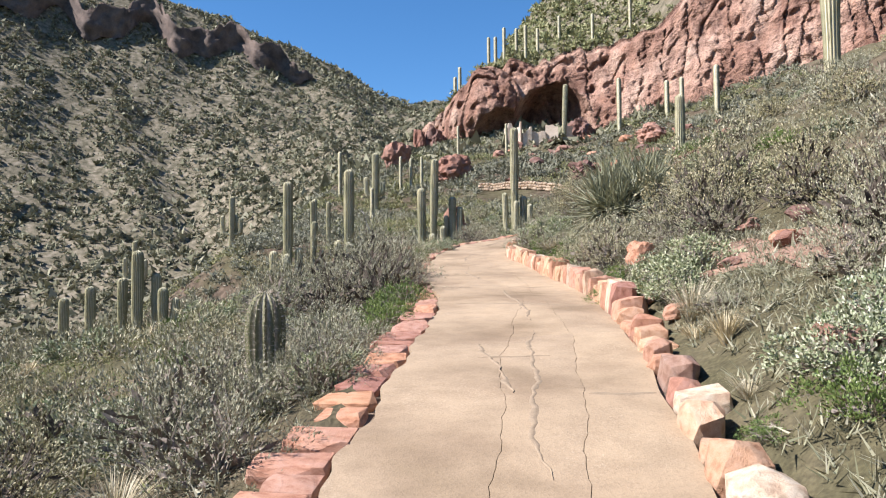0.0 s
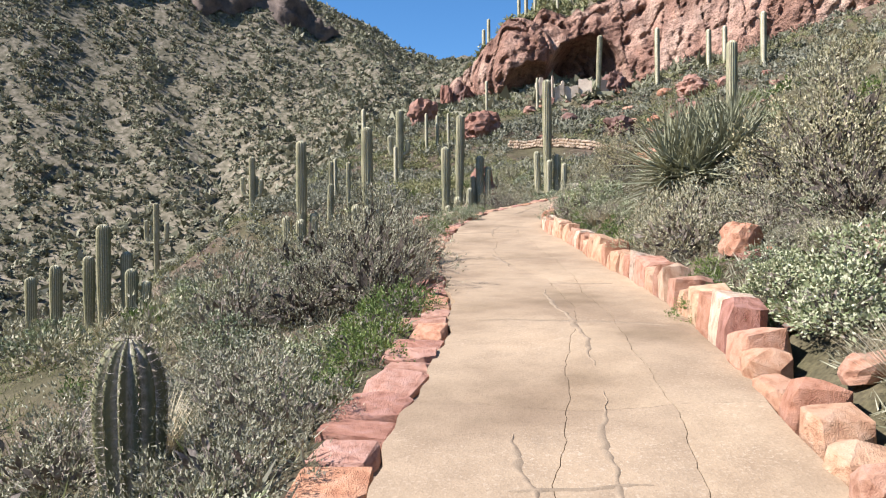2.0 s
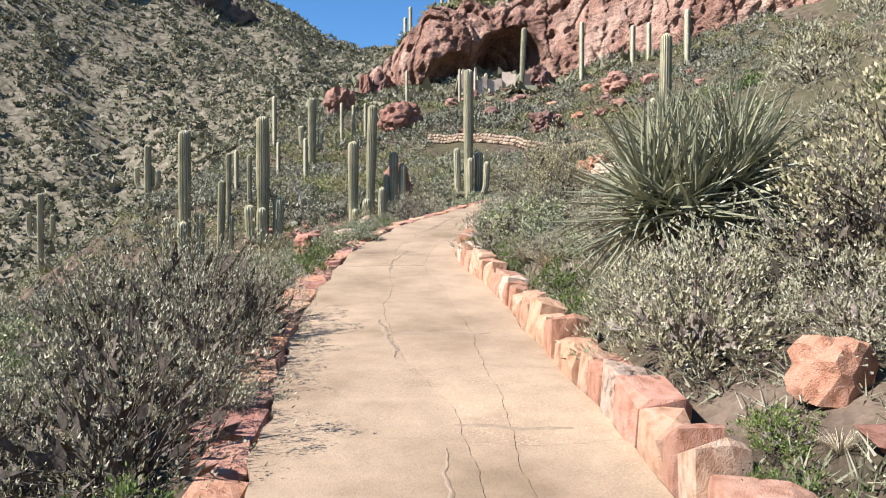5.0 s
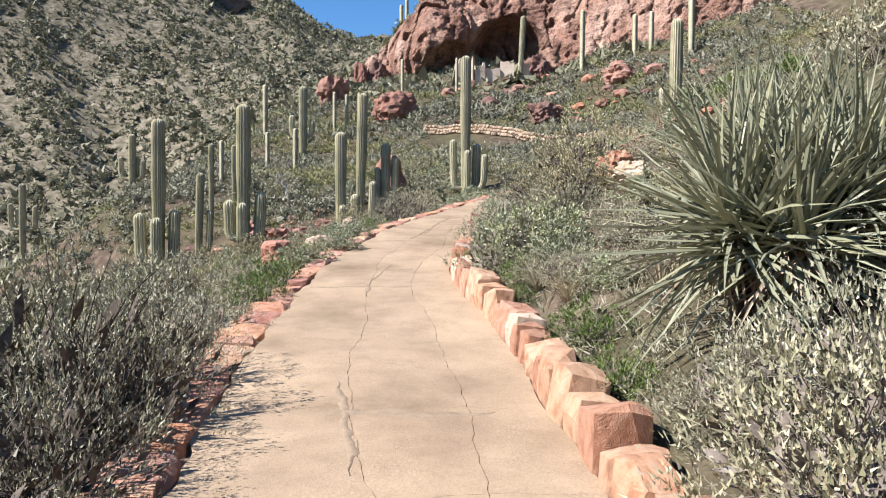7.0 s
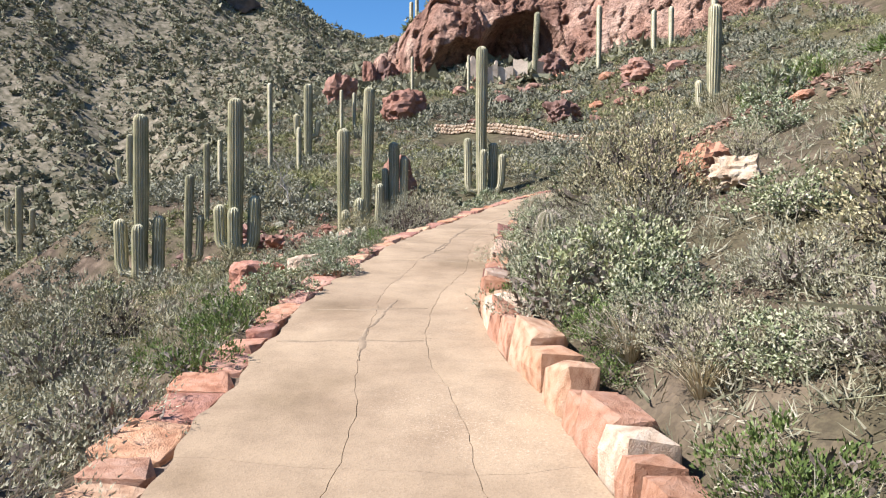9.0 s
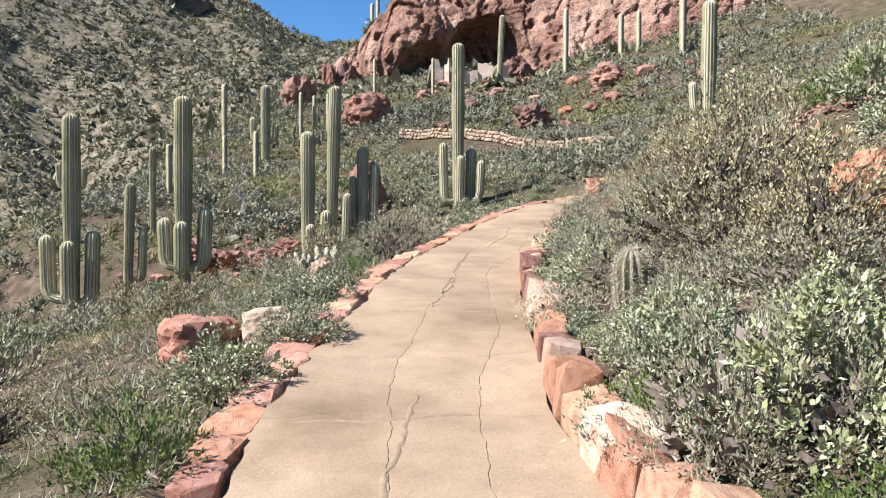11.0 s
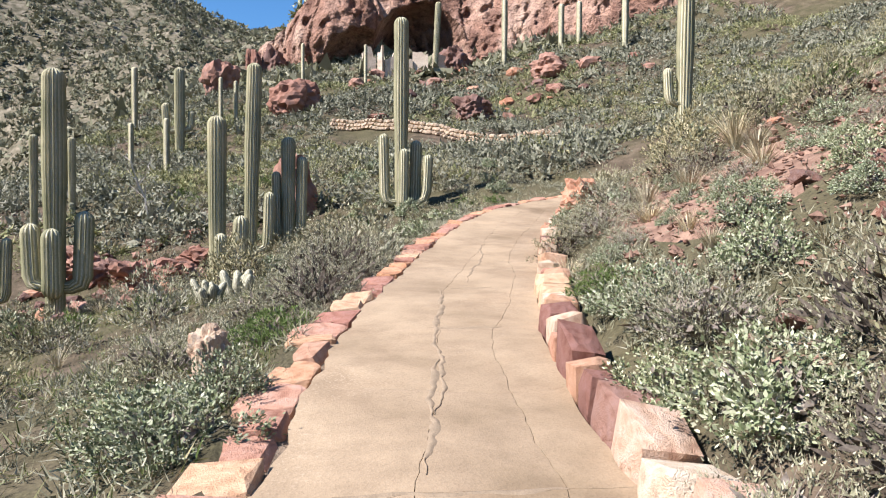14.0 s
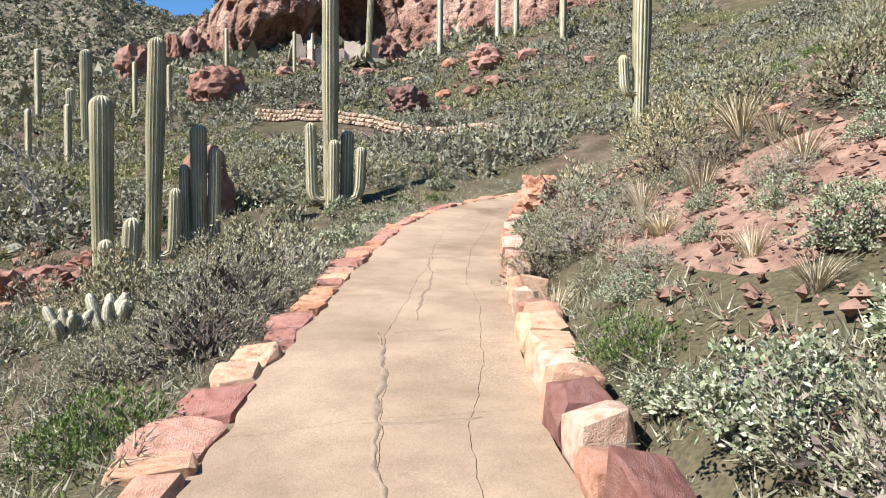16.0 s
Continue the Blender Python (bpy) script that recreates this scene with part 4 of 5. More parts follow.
# ---- shrubs near the walk ----
KINDS = {
    "grey": [shrub("bursage_shrub", "grey-green twiggy shrub on the slope", "shrub", s, 0.60, 0.62, 26, 210, 30, 0.027, 0.011, LEAF_GREY, WOOD, 0.006, True, 0.13, 0.7) for s in (1, 2, 3)],
    "silver": [shrub("brittlebush", "silvery brittlebush with pale leaves", "shrub", s, 0.48, 0.5, 22, 160, 28, 0.036, 0.020, LEAF_SILVER, WOOD, 0.005, False, 0.13, 0.25) for s in (11, 12, 13)],
    "green": [shrub("green_herb", "bright green leafy herb beside the path", "herb", s, 0.32, 0.42, 18, 100, 30, 0.026, 0.012, LEAF_GREEN, WOOD, 0.004, False, 0.14, 0.7) for s in (21, 22)],
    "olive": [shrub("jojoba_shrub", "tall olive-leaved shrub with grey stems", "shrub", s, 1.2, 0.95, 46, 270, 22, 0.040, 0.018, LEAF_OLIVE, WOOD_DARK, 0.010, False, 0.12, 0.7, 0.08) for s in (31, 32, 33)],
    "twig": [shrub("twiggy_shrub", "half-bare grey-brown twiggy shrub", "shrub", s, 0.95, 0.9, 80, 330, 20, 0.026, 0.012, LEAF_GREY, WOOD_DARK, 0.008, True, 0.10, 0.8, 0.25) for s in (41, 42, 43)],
    "grass": [grass_tuft(51, 0.42, 0.3), grass_tuft(52, 0.34, 0.34), grass_tuft(53, 0.5, 0.42, 240)],
}
LESSER = {
    "grey": [shrub("bursage_shrub", "grey-green twiggy shrub on the slope", "shrub", s, 0.60, 0.62, 8, 80, 13, 0.075, 0.024, LEAF_GREY, WOOD, 0.007, True, 0.16, 0.6) for s in (101, 102)],
    "silver": [shrub("brittlebush", "silvery brittlebush with pale leaves", "shrub", s, 0.48, 0.5, 8, 70, 22, 0.066, 0.034, LEAF_SILVER, WOOD, 0.007, True, 0.14, 0.3) for s in (111, 112)],
    "green": [shrub("green_herb", "low green herb on the slope", "herb", s, 0.34, 0.5, 8, 60, 13, 0.08, 0.032, LEAF_GREEN, WOOD, 0.004, True, 0.17, 0.6) for s in (121, 122)],
    "olive": [shrub("jojoba_shrub", "tall olive-leaved shrub with grey stems", "shrub", s, 1.2, 0.95, 14, 170, 18, 0.075, 0.034, LEAF_OLIVE, WOOD_DARK, 0.012, True, 0.12, 0.7, 0.06) for s in (131, 132)],
    "twig": [shrub("twiggy_shrub", "half-bare grey-brown twiggy shrub", "shrub", s, 0.9, 0.85, 22, 110, 10, 0.08, 0.030, LEAF_GREY, WOOD_DARK, 0.009, True, 0.13, 0.7, 0.2) for s in (141, 142)],
    "grass": [grass_tuft(151, 0.45, 0.32, 70), grass_tuft(152, 0.38, 0.36, 70)],
}
fresh = {id(o) for kinds in (KINDS, LESSER) for k in kinds.values() for o in k}
taken = [(-1.62, 5.55, 0.45), (1.36, 17.5, 0.35), (1.72, 11.4, 0.7), (2.3, 11.5, 0.8), (2.0, 12.1, 0.6), (2.15, 9.3, 0.4), (-1.5, 17.75, 0.5), (-1.15, 18.35, 0.35), (4.55, 29.2, 0.5), (-1.6, 26.4, 0.6), (-1.72, 18.45, 0.45)]


def plant(kind, x, y, size=1.0, tall=1.0):
    """One plant of a kind, standing on the ground; the first of each build is used up before copies are made."""
    near = y < 26 and min(abs(x - float(left_x(y))), abs(x - float(right_x(y)))) < (2.4 if x < 0 else 3.6)
    pool = (KINDS if near else LESSER)[kind]
    ob = pool[int(rng.integers(len(pool)))]
    m = Matrix.LocRotScale((x, y, float(height(x, y)) - 0.02), Euler((rng.normal(0, 0.05), rng.normal(0, 0.05), rng.uniform(0, 6.28))), Vector((size, size, size * tall)))
    if id(ob) in fresh:
        fresh.discard(id(ob))
        ob.matrix_basis = m
    else:
        keep = ob.scale.copy()
        ob.scale = (1, 1, 1)
        copy_thing(ob, m)
        ob.scale = keep
    taken.append((x, y, size * {"grey": 0.55, "silver": 0.45, "green": 0.35, "olive": 0.85, "twig": 0.8, "grass": 0.25}[kind]))


# shrubs that can be told apart along the walk
for kind, x, y, s, h in (
    ("grey", -1.25, 3.4, 0.8, 0.9), ("grey", -1.75, 4.2, 1.0, 1), ("grey", -1.0, 4.6, 0.6, 1), ("grass", -1.5, 3.0, 0.8, 0.8), ("olive", -2.7, 4.4, 0.6, 0.8), ("silver", -3.3, 5.4, 0.9, 1), ("olive", -2.3, 3.4, 0.55, 0.8), ("silver", -0.95, 4.7, 0.5, 1),
    ("grey", -1.45, 6.5, 0.8, 0.75), ("grey", -1.9, 7.3, 0.8, 0.8), ("green", -1.0, 6.3, 0.8, 0.9), ("silver", -1.35, 7.3, 0.6, 0.9), ("green", -0.85, 6.9, 0.8, 0.9), ("grass", -1.7, 6.0, 0.9, 0.9), ("green", -0.85, 8.3, 1.0, 1), ("green", -0.95, 7.5, 0.9, 1), ("twig", -1.15, 9.2, 0.85, 1.1), ("twig", -1.35, 10.0, 0.95, 1.15), ("grey", -0.95, 9.9, 0.6, 1.0), ("twig", -1.9, 9.4, 0.8, 1.0), ("twig", -1.6, 11.5, 1.15, 1.15), ("twig", -1.2, 10.7, 0.7, 1.2), ("twig", -1.35, 12.3, 0.75, 1.1), ("twig", -1.25, 11.5, 0.7, 1.2), ("twig", -2.5, 12.2, 1.1, 1.1), ("grey", -2.6, 9.6, 1.3, 1.1),
    ("silver", -2.4, 8.6, 0.8, 1), ("grey", -1.05, 5.2, 0.7, 0.95), ("grey", -1.2, 6.1, 0.8, 0.95), ("grey", -0.95, 5.8, 0.55, 0.9), ("grey", -1.35, 4.5, 0.7, 0.9), ("silver", -2.15, 4.4, 0.7, 1.0), ("grey", -2.2, 6.0, 0.9, 0.9), ("olive", -2.6, 7.6, 0.5, 0.8), ("twig", -2.0, 13.1, 1.0, 0.9), ("grey", -1.5, 14.0, 0.9, 0.8), ("green", -1.3, 14.9, 0.9, 1), ("green", -1.35, 16.0, 1.0, 1.1), ("silver", -1.2, 17.0, 0.75, 1), ("grey", -2.6, 15.8, 1.0, 1), ("olive", -2.9, 17.5, 0.6, 0.9),
    ("silver", -0.85, 18.0, 0.6, 1), ("silver", -1.0, 19.5, 0.8, 0.9), ("silver", -1.3, 20.2, 0.7, 0.9), ("grey", -1.4, 21.5, 0.8, 0.8), ("green", -0.7, 21.6, 0.8, 1), ("silver", -0.8, 20.1, 0.6, 1.1), ("twig", -0.35, 23.3, 0.75, 0.9), ("twig", -0.3, 24.1, 0.9, 0.95), ("twig", -0.15, 24.9, 0.85, 1.0), ("grey", -0.9, 23.6, 0.8, 0.9), ("green", -0.62, 21.9, 0.9, 1), ("twig", 0.3, 26.0, 0.85, 1.0), ("olive", 0.1, 27.4, 0.9, 0.9), ("silver", 1.3, 29.0, 0.8, 0.9), ("silver", 2.2, 31.3, 0.9, 0.8),
    ("silver", 1.62, 3.3, 0.62, 0.95), ("green", 1.5, 2.9, 0.7, 0.9), ("silver", 1.95, 3.5, 0.7, 1), ("twig", 3.0, 5.4, 0.9, 1.1), ("olive", 3.5, 6.2, 0.85, 1), ("twig", 2.9, 4.3, 0.7, 1.0), ("grey", 2.5, 4.9, 0.7, 0.9), ("grass", 1.55, 4.7, 0.8, 0.9), ("grass", 1.6, 5.6, 0.9, 0.9), ("silver", 1.75, 6.6, 0.8, 0.9), ("silver", 2.1, 7.0, 0.9, 0.9), ("green", 1.6, 7.1, 0.7, 1), ("grey", 2.35, 9.3, 0.8, 1), ("green", 1.5, 7.9, 0.75, 0.9), ("green", 1.62, 8.45, 0.7, 0.8), ("silver", 1.95, 8.1, 0.55, 0.8), ("grass", 1.8, 8.6, 0.5, 0.6), ("grass", 1.6, 7.4, 0.7, 0.7), ("grey", 2.3, 8.5, 0.6, 0.8), ("grass", 1.35, 3.8, 0.6, 0.6), ("green", 1.28, 3.3, 0.5, 0.6), ("grass", 1.5, 5.2, 0.7, 0.6), ("grey", 1.75, 5.3, 0.5, 0.6), ("silver", 1.8, 7.5, 0.7, 0.9), ("grey", 1.75, 9.9, 1.1, 1.0),
    ("grey", 2.1, 10.5, 1.0, 1), ("olive", 3.0, 9.9, 1.0, 0.95), ("olive", 3.6, 10.8, 1.1, 1), ("twig", 2.7, 10.1, 0.9, 0.9), ("grey", 1.75, 10.7, 0.8, 0.9), ("twig", 2.75, 8.6, 0.8, 1.0), ("olive", 3.9, 8.7, 0.9, 1),
    ("green", 1.45, 11.7, 0.7, 1.2), ("green", 1.5, 12.6, 0.9, 1), ("grey", 2.2, 13.2, 0.9, 0.9), ("silver", 1.85, 13.5, 0.65, 0.9), ("twig", 2.7, 13.1, 0.8, 0.9), ("olive", 3.0, 14.1, 0.8, 0.9), ("grey", 3.5, 13.4, 1.0, 0.9), ("grass", 2.0, 12.8, 1.0, 0.9), ("grey", 2.3, 14.3, 0.8, 0.9), ("silver", 2.7, 15.2, 0.8, 0.9), ("grey", 3.6, 12.4, 0.9, 0.9), ("green", 1.72, 8.85, 0.6, 0.9), ("grey", 2.35, 8.05, 0.6, 0.8), ("silver", 2.75, 9.1, 0.6, 0.9), ("grass", 1.5, 13.6, 1.0, 0.9), ("grass", 1.35, 14.3, 0.9, 0.9), ("green", 1.32, 14.75, 0.8, 1.0), ("green", 1.25, 14.3, 0.7, 0.9), ("grey", 1.55, 14.3, 0.7, 0.8), ("grey", 1.65, 13.8, 0.7, 0.8), ("grey", 1.2, 15.4, 1.0, 1.1), ("green", 1.05, 15.9, 0.8, 1.2), ("silver", 1.25, 16.1, 0.8, 1.0), ("silver", 1.55, 15.2, 1.0, 1.1), ("silver", 1.7, 14.7, 0.8, 1),
    ("silver", 1.35, 16.35, 0.7, 1), ("silver", 0.98, 16.15, 0.5, 0.9), ("silver", 1.2, 15.55, 0.6, 0.9), ("silver", 1.12, 16.65, 0.5, 0.9), ("green", 1.05, 15.1, 0.6, 0.9), ("silver", 1.13, 17.2, 0.42, 0.8), ("silver", 1.27, 16.95, 0.5, 0.8), ("grey", 1.5, 17.0, 0.5, 0.8), ("silver", 1.05, 17.6, 0.4, 1.0), ("grey", 1.6, 17.55, 0.6, 0.9), ("twig", 1.55, 17.9, 0.6, 0.9), ("silver", 1.03, 18.0, 0.55, 1), ("grey", 1.75, 16.9, 0.7, 0.9), ("silver", 1.1, 17.75, 0.5, 1), ("grey", 1.95, 16.2, 0.9, 0.9), ("silver", 1.75, 15.8, 0.8, 0.9), ("olive", 2.2, 17.9, 0.95, 0.95), ("olive", 2.6, 18.2, 0.95, 1.0), ("twig", 2.0, 18.4, 0.8, 1.0), ("olive", 2.2, 16.6, 0.7, 1.0), ("twig", 2.0, 17.3, 0.75, 0.8), ("grey", 1.15, 18.0, 0.8, 0.8), ("silver", 1.45, 18.6, 0.9, 0.9), ("silver", 1.35, 19.3, 0.7, 0.9), ("grey", 1.7, 19.6, 0.9, 0.8),
    ("silver", 1.72, 20.2, 0.85, 0.85), ("silver", 1.72, 20.85, 0.5, 0.8), ("green", 1.9, 21.5, 0.8, 1), ("silver", 2.35, 20.1, 0.8, 0.9), ("silver", 2.3, 22.3, 0.45, 0.8), ("silver", 3.3, 21.6, 0.5, 0.8), ("grass", 2.2, 23.3, 1.1, 0.8), ("olive", 2.6, 24.6, 0.55, 0.8), ("grey", 3.0, 24.3, 0.9, 0.8), ("olive", 3.2, 25.6, 0.5, 0.8),
    ("grey", 2.55, 22.6, 0.5, 0.8), ("silver", 3.0, 22.6, 0.4, 0.9), ("silver", 3.6, 23.4, 0.5, 0.9), ("grass", 2.7, 21.7, 0.8, 0.8), ("grass", 3.1, 23.3, 1.0, 0.8), ("grass", 2.5, 21.0, 0.8, 0.7), ("silver", 4.3, 21.9, 0.6, 0.8), ("twig", 4.5, 24.6, 0.6, 0.8), ("grey", 3.7, 25.0, 0.7, 0.8), ("silver", 4.0, 26.0, 0.6, 0.8), ("grass", 2.6, 19.9, 0.7, 0.8), ("silver", 3.3, 20.4, 0.6, 0.8), ("twig", 2.9, 24.9, 0.5, 0.8), ("olive", 4.4, 25.4, 0.65, 0.9), ("grass", 5.0, 24.4, 1.2, 0.9),
    ("silver", 3.4, 22.3, 0.55, 0.9), ("grey", 3.9, 22.9, 0.6, 0.8), ("silver", 4.5, 22.6, 0.6, 0.9), ("grass", 3.6, 24.5, 1.2, 1.0), ("silver", 4.1, 24.7, 0.6, 0.9), ("grey", 3.2, 23.6, 0.6, 0.8), ("silver", 5.3, 23.3, 0.7, 0.9), ("grass", 4.7, 21.4, 1.2, 1.0), ("grey", 4.9, 22.2, 0.6, 0.9), ("olive", 5.9, 24.3, 0.7, 0.9), ("silver", 2.9, 21.2, 0.7, 0.9), ("green", 5.6, 22.4, 1.0, 1.0), ("silver", 3.7, 20.9, 0.7, 0.9), ("grass", 5.2, 25.2, 1.4, 1.0), ("twig", 4.0, 26.9, 0.7, 0.8),
    ("grass", 3.9, 24.0, 1.3, 0.9), ("grass", 4.3, 23.2, 1.3, 0.9), ("grass", 4.8, 26.0, 1.4, 0.9), ("olive", 5.2, 26.5, 0.8, 0.9), ("olive", 6.8, 27.4, 0.9, 0.9), ("grey", 4.6, 27.9, 0.9, 0.9), ("silver", 3.5, 26.9, 0.8, 0.9),
):
    plant(kind, x, y, s, h)


def fits(x, y, r):
    if left_x(min(y, 36)) - 0.42 - r * 0.5 < x < right_x(min(y, 36)) + 0.42 + r * 0.5 and y < 38:
        return False
    return all((x - a) ** 2 + (y - b) ** 2 > (0.78 * (r + c)) ** 2 for a, b, c in taken)


MIX_L, MIX_R = ("grey", "grey", "twig", "silver", "grass", "green", "olive", "grass"), ("grey", "olive", "silver", "silver", "grass", "grey", "twig", "green")
for _ in range(6000):
    if len(taken) > 760:
        break
    side = rng.uniform() < 0.55
    y = rng.uniform(0.5, 44) if rng.uniform() < 0.75 else rng.uniform(20, 48)
    off = rng.uniform(0.3, 1.0) ** 1.5 * (15 if side else 12)
    x = left_x(min(y, 36)) - 0.3 - off if side else right_x(min(y, 36)) + 0.3 + off
    kind = (MIX_L if side else MIX_R)[int(rng.integers(8))]
    s = rng.uniform(0.55, 1.1)
    if not side and 19 < y < 28 and 2.8 < x < 5.5 and rng.uniform() < 0.15:
        continue
    if fits(x, y, 0.5 * s):
        plant(kind, x, y, s * (0.75 if kind == "olive" else 1), rng.uniform(0.8, 1.05))
for k in (*KINDS.values(), *LESSER.values()):
    for o in k:
        if id(o) in fresh:
            o.location = (left_x(6) - 3.0 - rng.uniform(0, 3), rng.uniform(6, 12), 0)
            o.location.z = float(height(o.location.x, o.location.y)) - 0.02


# ---- scrub too far or too fine to count ----
def scrub(name, label, spots, sizes, per, leaf, mat, rng, flat=0.75, squash=0.7, lift=0.3, core=0.6):
    """Many small bushes in one mesh, each a loose dome of leafy flakes."""
    n = len(spots)
    d = rng.normal(0, 1, (n, per, 3))
    d /= np.linalg.norm(d, axis=2)[..., None]
    d[..., 2] = np.abs(d[..., 2])
    heart = per // 8 if core > 0.3 else 0
    inner = np.where(np.arange(per) < heart, 0.3, 1.0)[None, :, None]
    c = spots[:, None, :] + d * sizes[:, None, None] * inner * rng.uniform(core, 1.0, (n, per, 1)) * np.array([1, 1, squash])
    way = d.reshape(-1, 3) * lift + rng.normal(0, 0.7, (n * per, 3)) + (0, 0, 0.3)
    v, f = leaf_quads(c.reshape(-1, 3), way, leaf, leaf * flat, rng, 0.0, True, d.reshape(-1, 3) + (0, 0, 0.2), 0.2)
    k = np.repeat(sizes, per)
    k = np.where(np.arange(n * per) % per < heart, 2.6 * k, k)
    v = (c.reshape(-1, 1, 3) + (v.reshape(-1, 3, 3) - c.reshape(-1, 1, 3)) * k[:, None, None]).reshape(-1, 3)
    me = shape(name, v, f, mat)
    return tagged(new(name, me), label, "scrub", kind="stuff")


rng = np.random.default_rng(5)
b, d = np.radians(rng.uniform(-48, 22, 60000)), np.sqrt(rng.uniform(75 ** 2, 262 ** 2, 60000))
x, y = np.sin(b) * d, 8 + np.cos(b) * d
thin = lobes(x, y, 60) + rng.normal(0, 0.5, 60000) > -2.5
x, y = x[thin], y[thin]
gz = rubble(x, y)
scrub("hillside_scrub", "dark olive desert scrub dotting the far hillside", np.stack([x, y, height(x, y) + gz], -1), 0.22 + 0.55 * rng.uniform(0, 1, len(x)) ** 1.6, 8, 0.9, FAR_LEAF, rng, 0.9, 0.75)
x, y = rng.uniform(-22, 32, 11000), rng.uniform(38, 93, 11000)
gz = rubble(x, y)
clear = ~((x > 2) & (x < 13) & (y > 80) & (y < 90))
clear &= (x < 0) | (x > 13) | (y < np.interp(x, (0.2, 6, 12.0), (62, 59, 54)) - 7.0) | (y > np.interp(x, (0.2, 6, 12.0), (62, 59, 54)) + 0.6)
x, y, gz = x[clear], y[clear], gz[clear]
spots = np.stack([x, y, height(x, y) + gz], -1)
half = lobes(x, y, 17) + rng.normal(0, 0.35, len(x)) > 0
for ring, per, flake in ((y < 62, 84, 0.2), (y >= 62, 44, 0.29)):
    a, b = half & ring, ~half & ring
    scrub("slope_scrub", "grey scrub covering the slope ahead", spots[a], 0.25 + 0.8 * rng.uniform(0, 1, a.sum()) ** 2, per, flake, SLOPE_GREY, rng, 0.5, 0.75, 0.5, 0.5)
    scrub("slope_weeds", "green low growth covering the slope ahead", spots[b], 0.2 + 0.6 * rng.uniform(0, 1, b.sum()) ** 2, per, flake, SLOPE_GREEN, rng, 0.4, 0.7, 0.8, 0.4)
j = rng.integers(0, n_s, 3600)
i = rng.integers(n_v + 2, n_v + 33, 3600)
scrub("cliff_top_scrub", "green scrub on the ground above the cliff", cl[i, j] + rng.normal(0, 0.2, (3600, 3)) * (1, 1, 0), rng.uniform(0.35, 1.0, 3600), 20, 0.5, SLOPE_GREEN, rng)
# weeds between the shrubs beside the walk
x, y = rng.uniform(-10, 10, 28000), rng.uniform(-1, 42, 28000)
free = ((x < left_x(np.minimum(y, 36)) - 0.38) | (x > right_x(np.minimum(y, 36)) + 0.42)) & (lobes(x, y, 5.0) + rng.normal(0, 0.5, 28000) > -0.25)
free &= ~((x > 2.2) & (x < 6.5) & (y > 19.5) & (y < 28) & (rng.uniform(0, 1, 28000) < 0.85))
x, y = x[free], y[free]
low = x < 0
for name, label, side, mat in (("weeds", "low green weeds between the shrubs", low, WEED), ("dry_weeds", "low grey and straw-coloured weeds on the bank", ~low, LEAF_GREY)):
    a, b = x[side], y[side]
    scrub(name, label, np.stack([a, b, height(a, b) - 0.01], -1), rng.uniform(0.04, 0.12, len(a)), 16, 1.0, mat, rng, 0.10, 1.1, 1.0, 0.1)
x, y = rng.uniform(-4.5, 5, 16000), rng.uniform(1, 36, 16000)
free = ((x < left_x(y) - 0.33) & (x > left_x(y) - 3)) | ((x > right_x(y) + 0.36) & (x < right_x(y) + np.where((y > 20.5) & (y < 28), 1.0, 1.8)))
x, y = x[free], y[free]
scrub("verge_weeds", "dense low weeds and dry grass along the path", np.stack([x, y, height(x, y) - 0.01], -1), rng.uniform(0.04, 0.11, len(x)), 18, 1.0, LEAF_GREY, rng, 0.12, 1.3, 1.0, 0.1)


# broken stone strewn over the bare bank
g_n = 2600
q = rng.uniform(18.5, 28.5, g_n)
x = right_x(q) + 0.7 + rng.uniform(0, 4.2, g_n)
size = 0.012 + 0.045 * rng.uniform(0, 1, g_n) ** 3
corners = np.array([(1, 0, 0), (0, 1, 0), (-1, 0, 0), (0, -1, 0), (0, 0, 0.7), (0, 0, -0.7)])
v = corners[None] * rng.uniform(0.6, 1.5, (g_n, 6, 1)) + rng.normal(0, 0.18, (g_n, 6, 3))
v = v * size[:, None, None] + np.stack([x, q, height(x, q) + 0.05 + size * 0.3], -1)[:, None, :]
eight = ((0, 1, 4), (1, 2, 4), (2, 3, 4), (3, 0, 4), (1, 0, 5), (2, 1, 5), (3, 2, 5), (0, 3, 5))
f = [tuple(6 * k + a for a in t) for k in range(g_n) for t in eight]
tagged(new("red_gravel", shape("red_gravel", v.reshape(-1, 3), f, EARTH)), "broken red stone strewn over the bare bank", "gravel", kind="stuff")

# ---- the paved path: cracked concrete slabs on a dark bed ----
path = tagged(new("path"), "cracked tan concrete footpath climbing the hillside", "path", kind="structure")
ys = np.arange(-6, END_Y + 0.01, 0.25)
bed = [(left_x(q) - 0.1, q, path_z(q) - 0.05) for q in ys] + [(right_x(q) + 0.1, q, path_z(q) - 0.05) for q in ys]
n = len(ys)
part("path_bed", bed, [(k, n + k, n + k + 1, k + 1) for k in range(n - 1)], JOINT, path)
rng = np.random.default_rng(8)


def crack(y, seed):
    return 0.10 * math.sin(y * 1.1 + seed) + 0.05 * math.sin(y * 3.1 + 2 * seed) + 0.022 * math.sin(y * 8.7 + seed) + 0.012 * math.sin(y * 23 + 3 * seed) + 0.007 * math.sin(y * 47 + seed)


def cross(x, seed):
    return 0.05 * math.sin(x * 2.2 + seed) + 0.02 * math.sin(x * 7 + 2 * seed) + 0.008 * math.sin(x * 21 + seed)


def slab_z(x, y):
    return path_z(y) + 0.008 * math.sin(x * 3.3 + y * 1.7) + 0.006 * math.sin(y * 4.1 - x * 2)


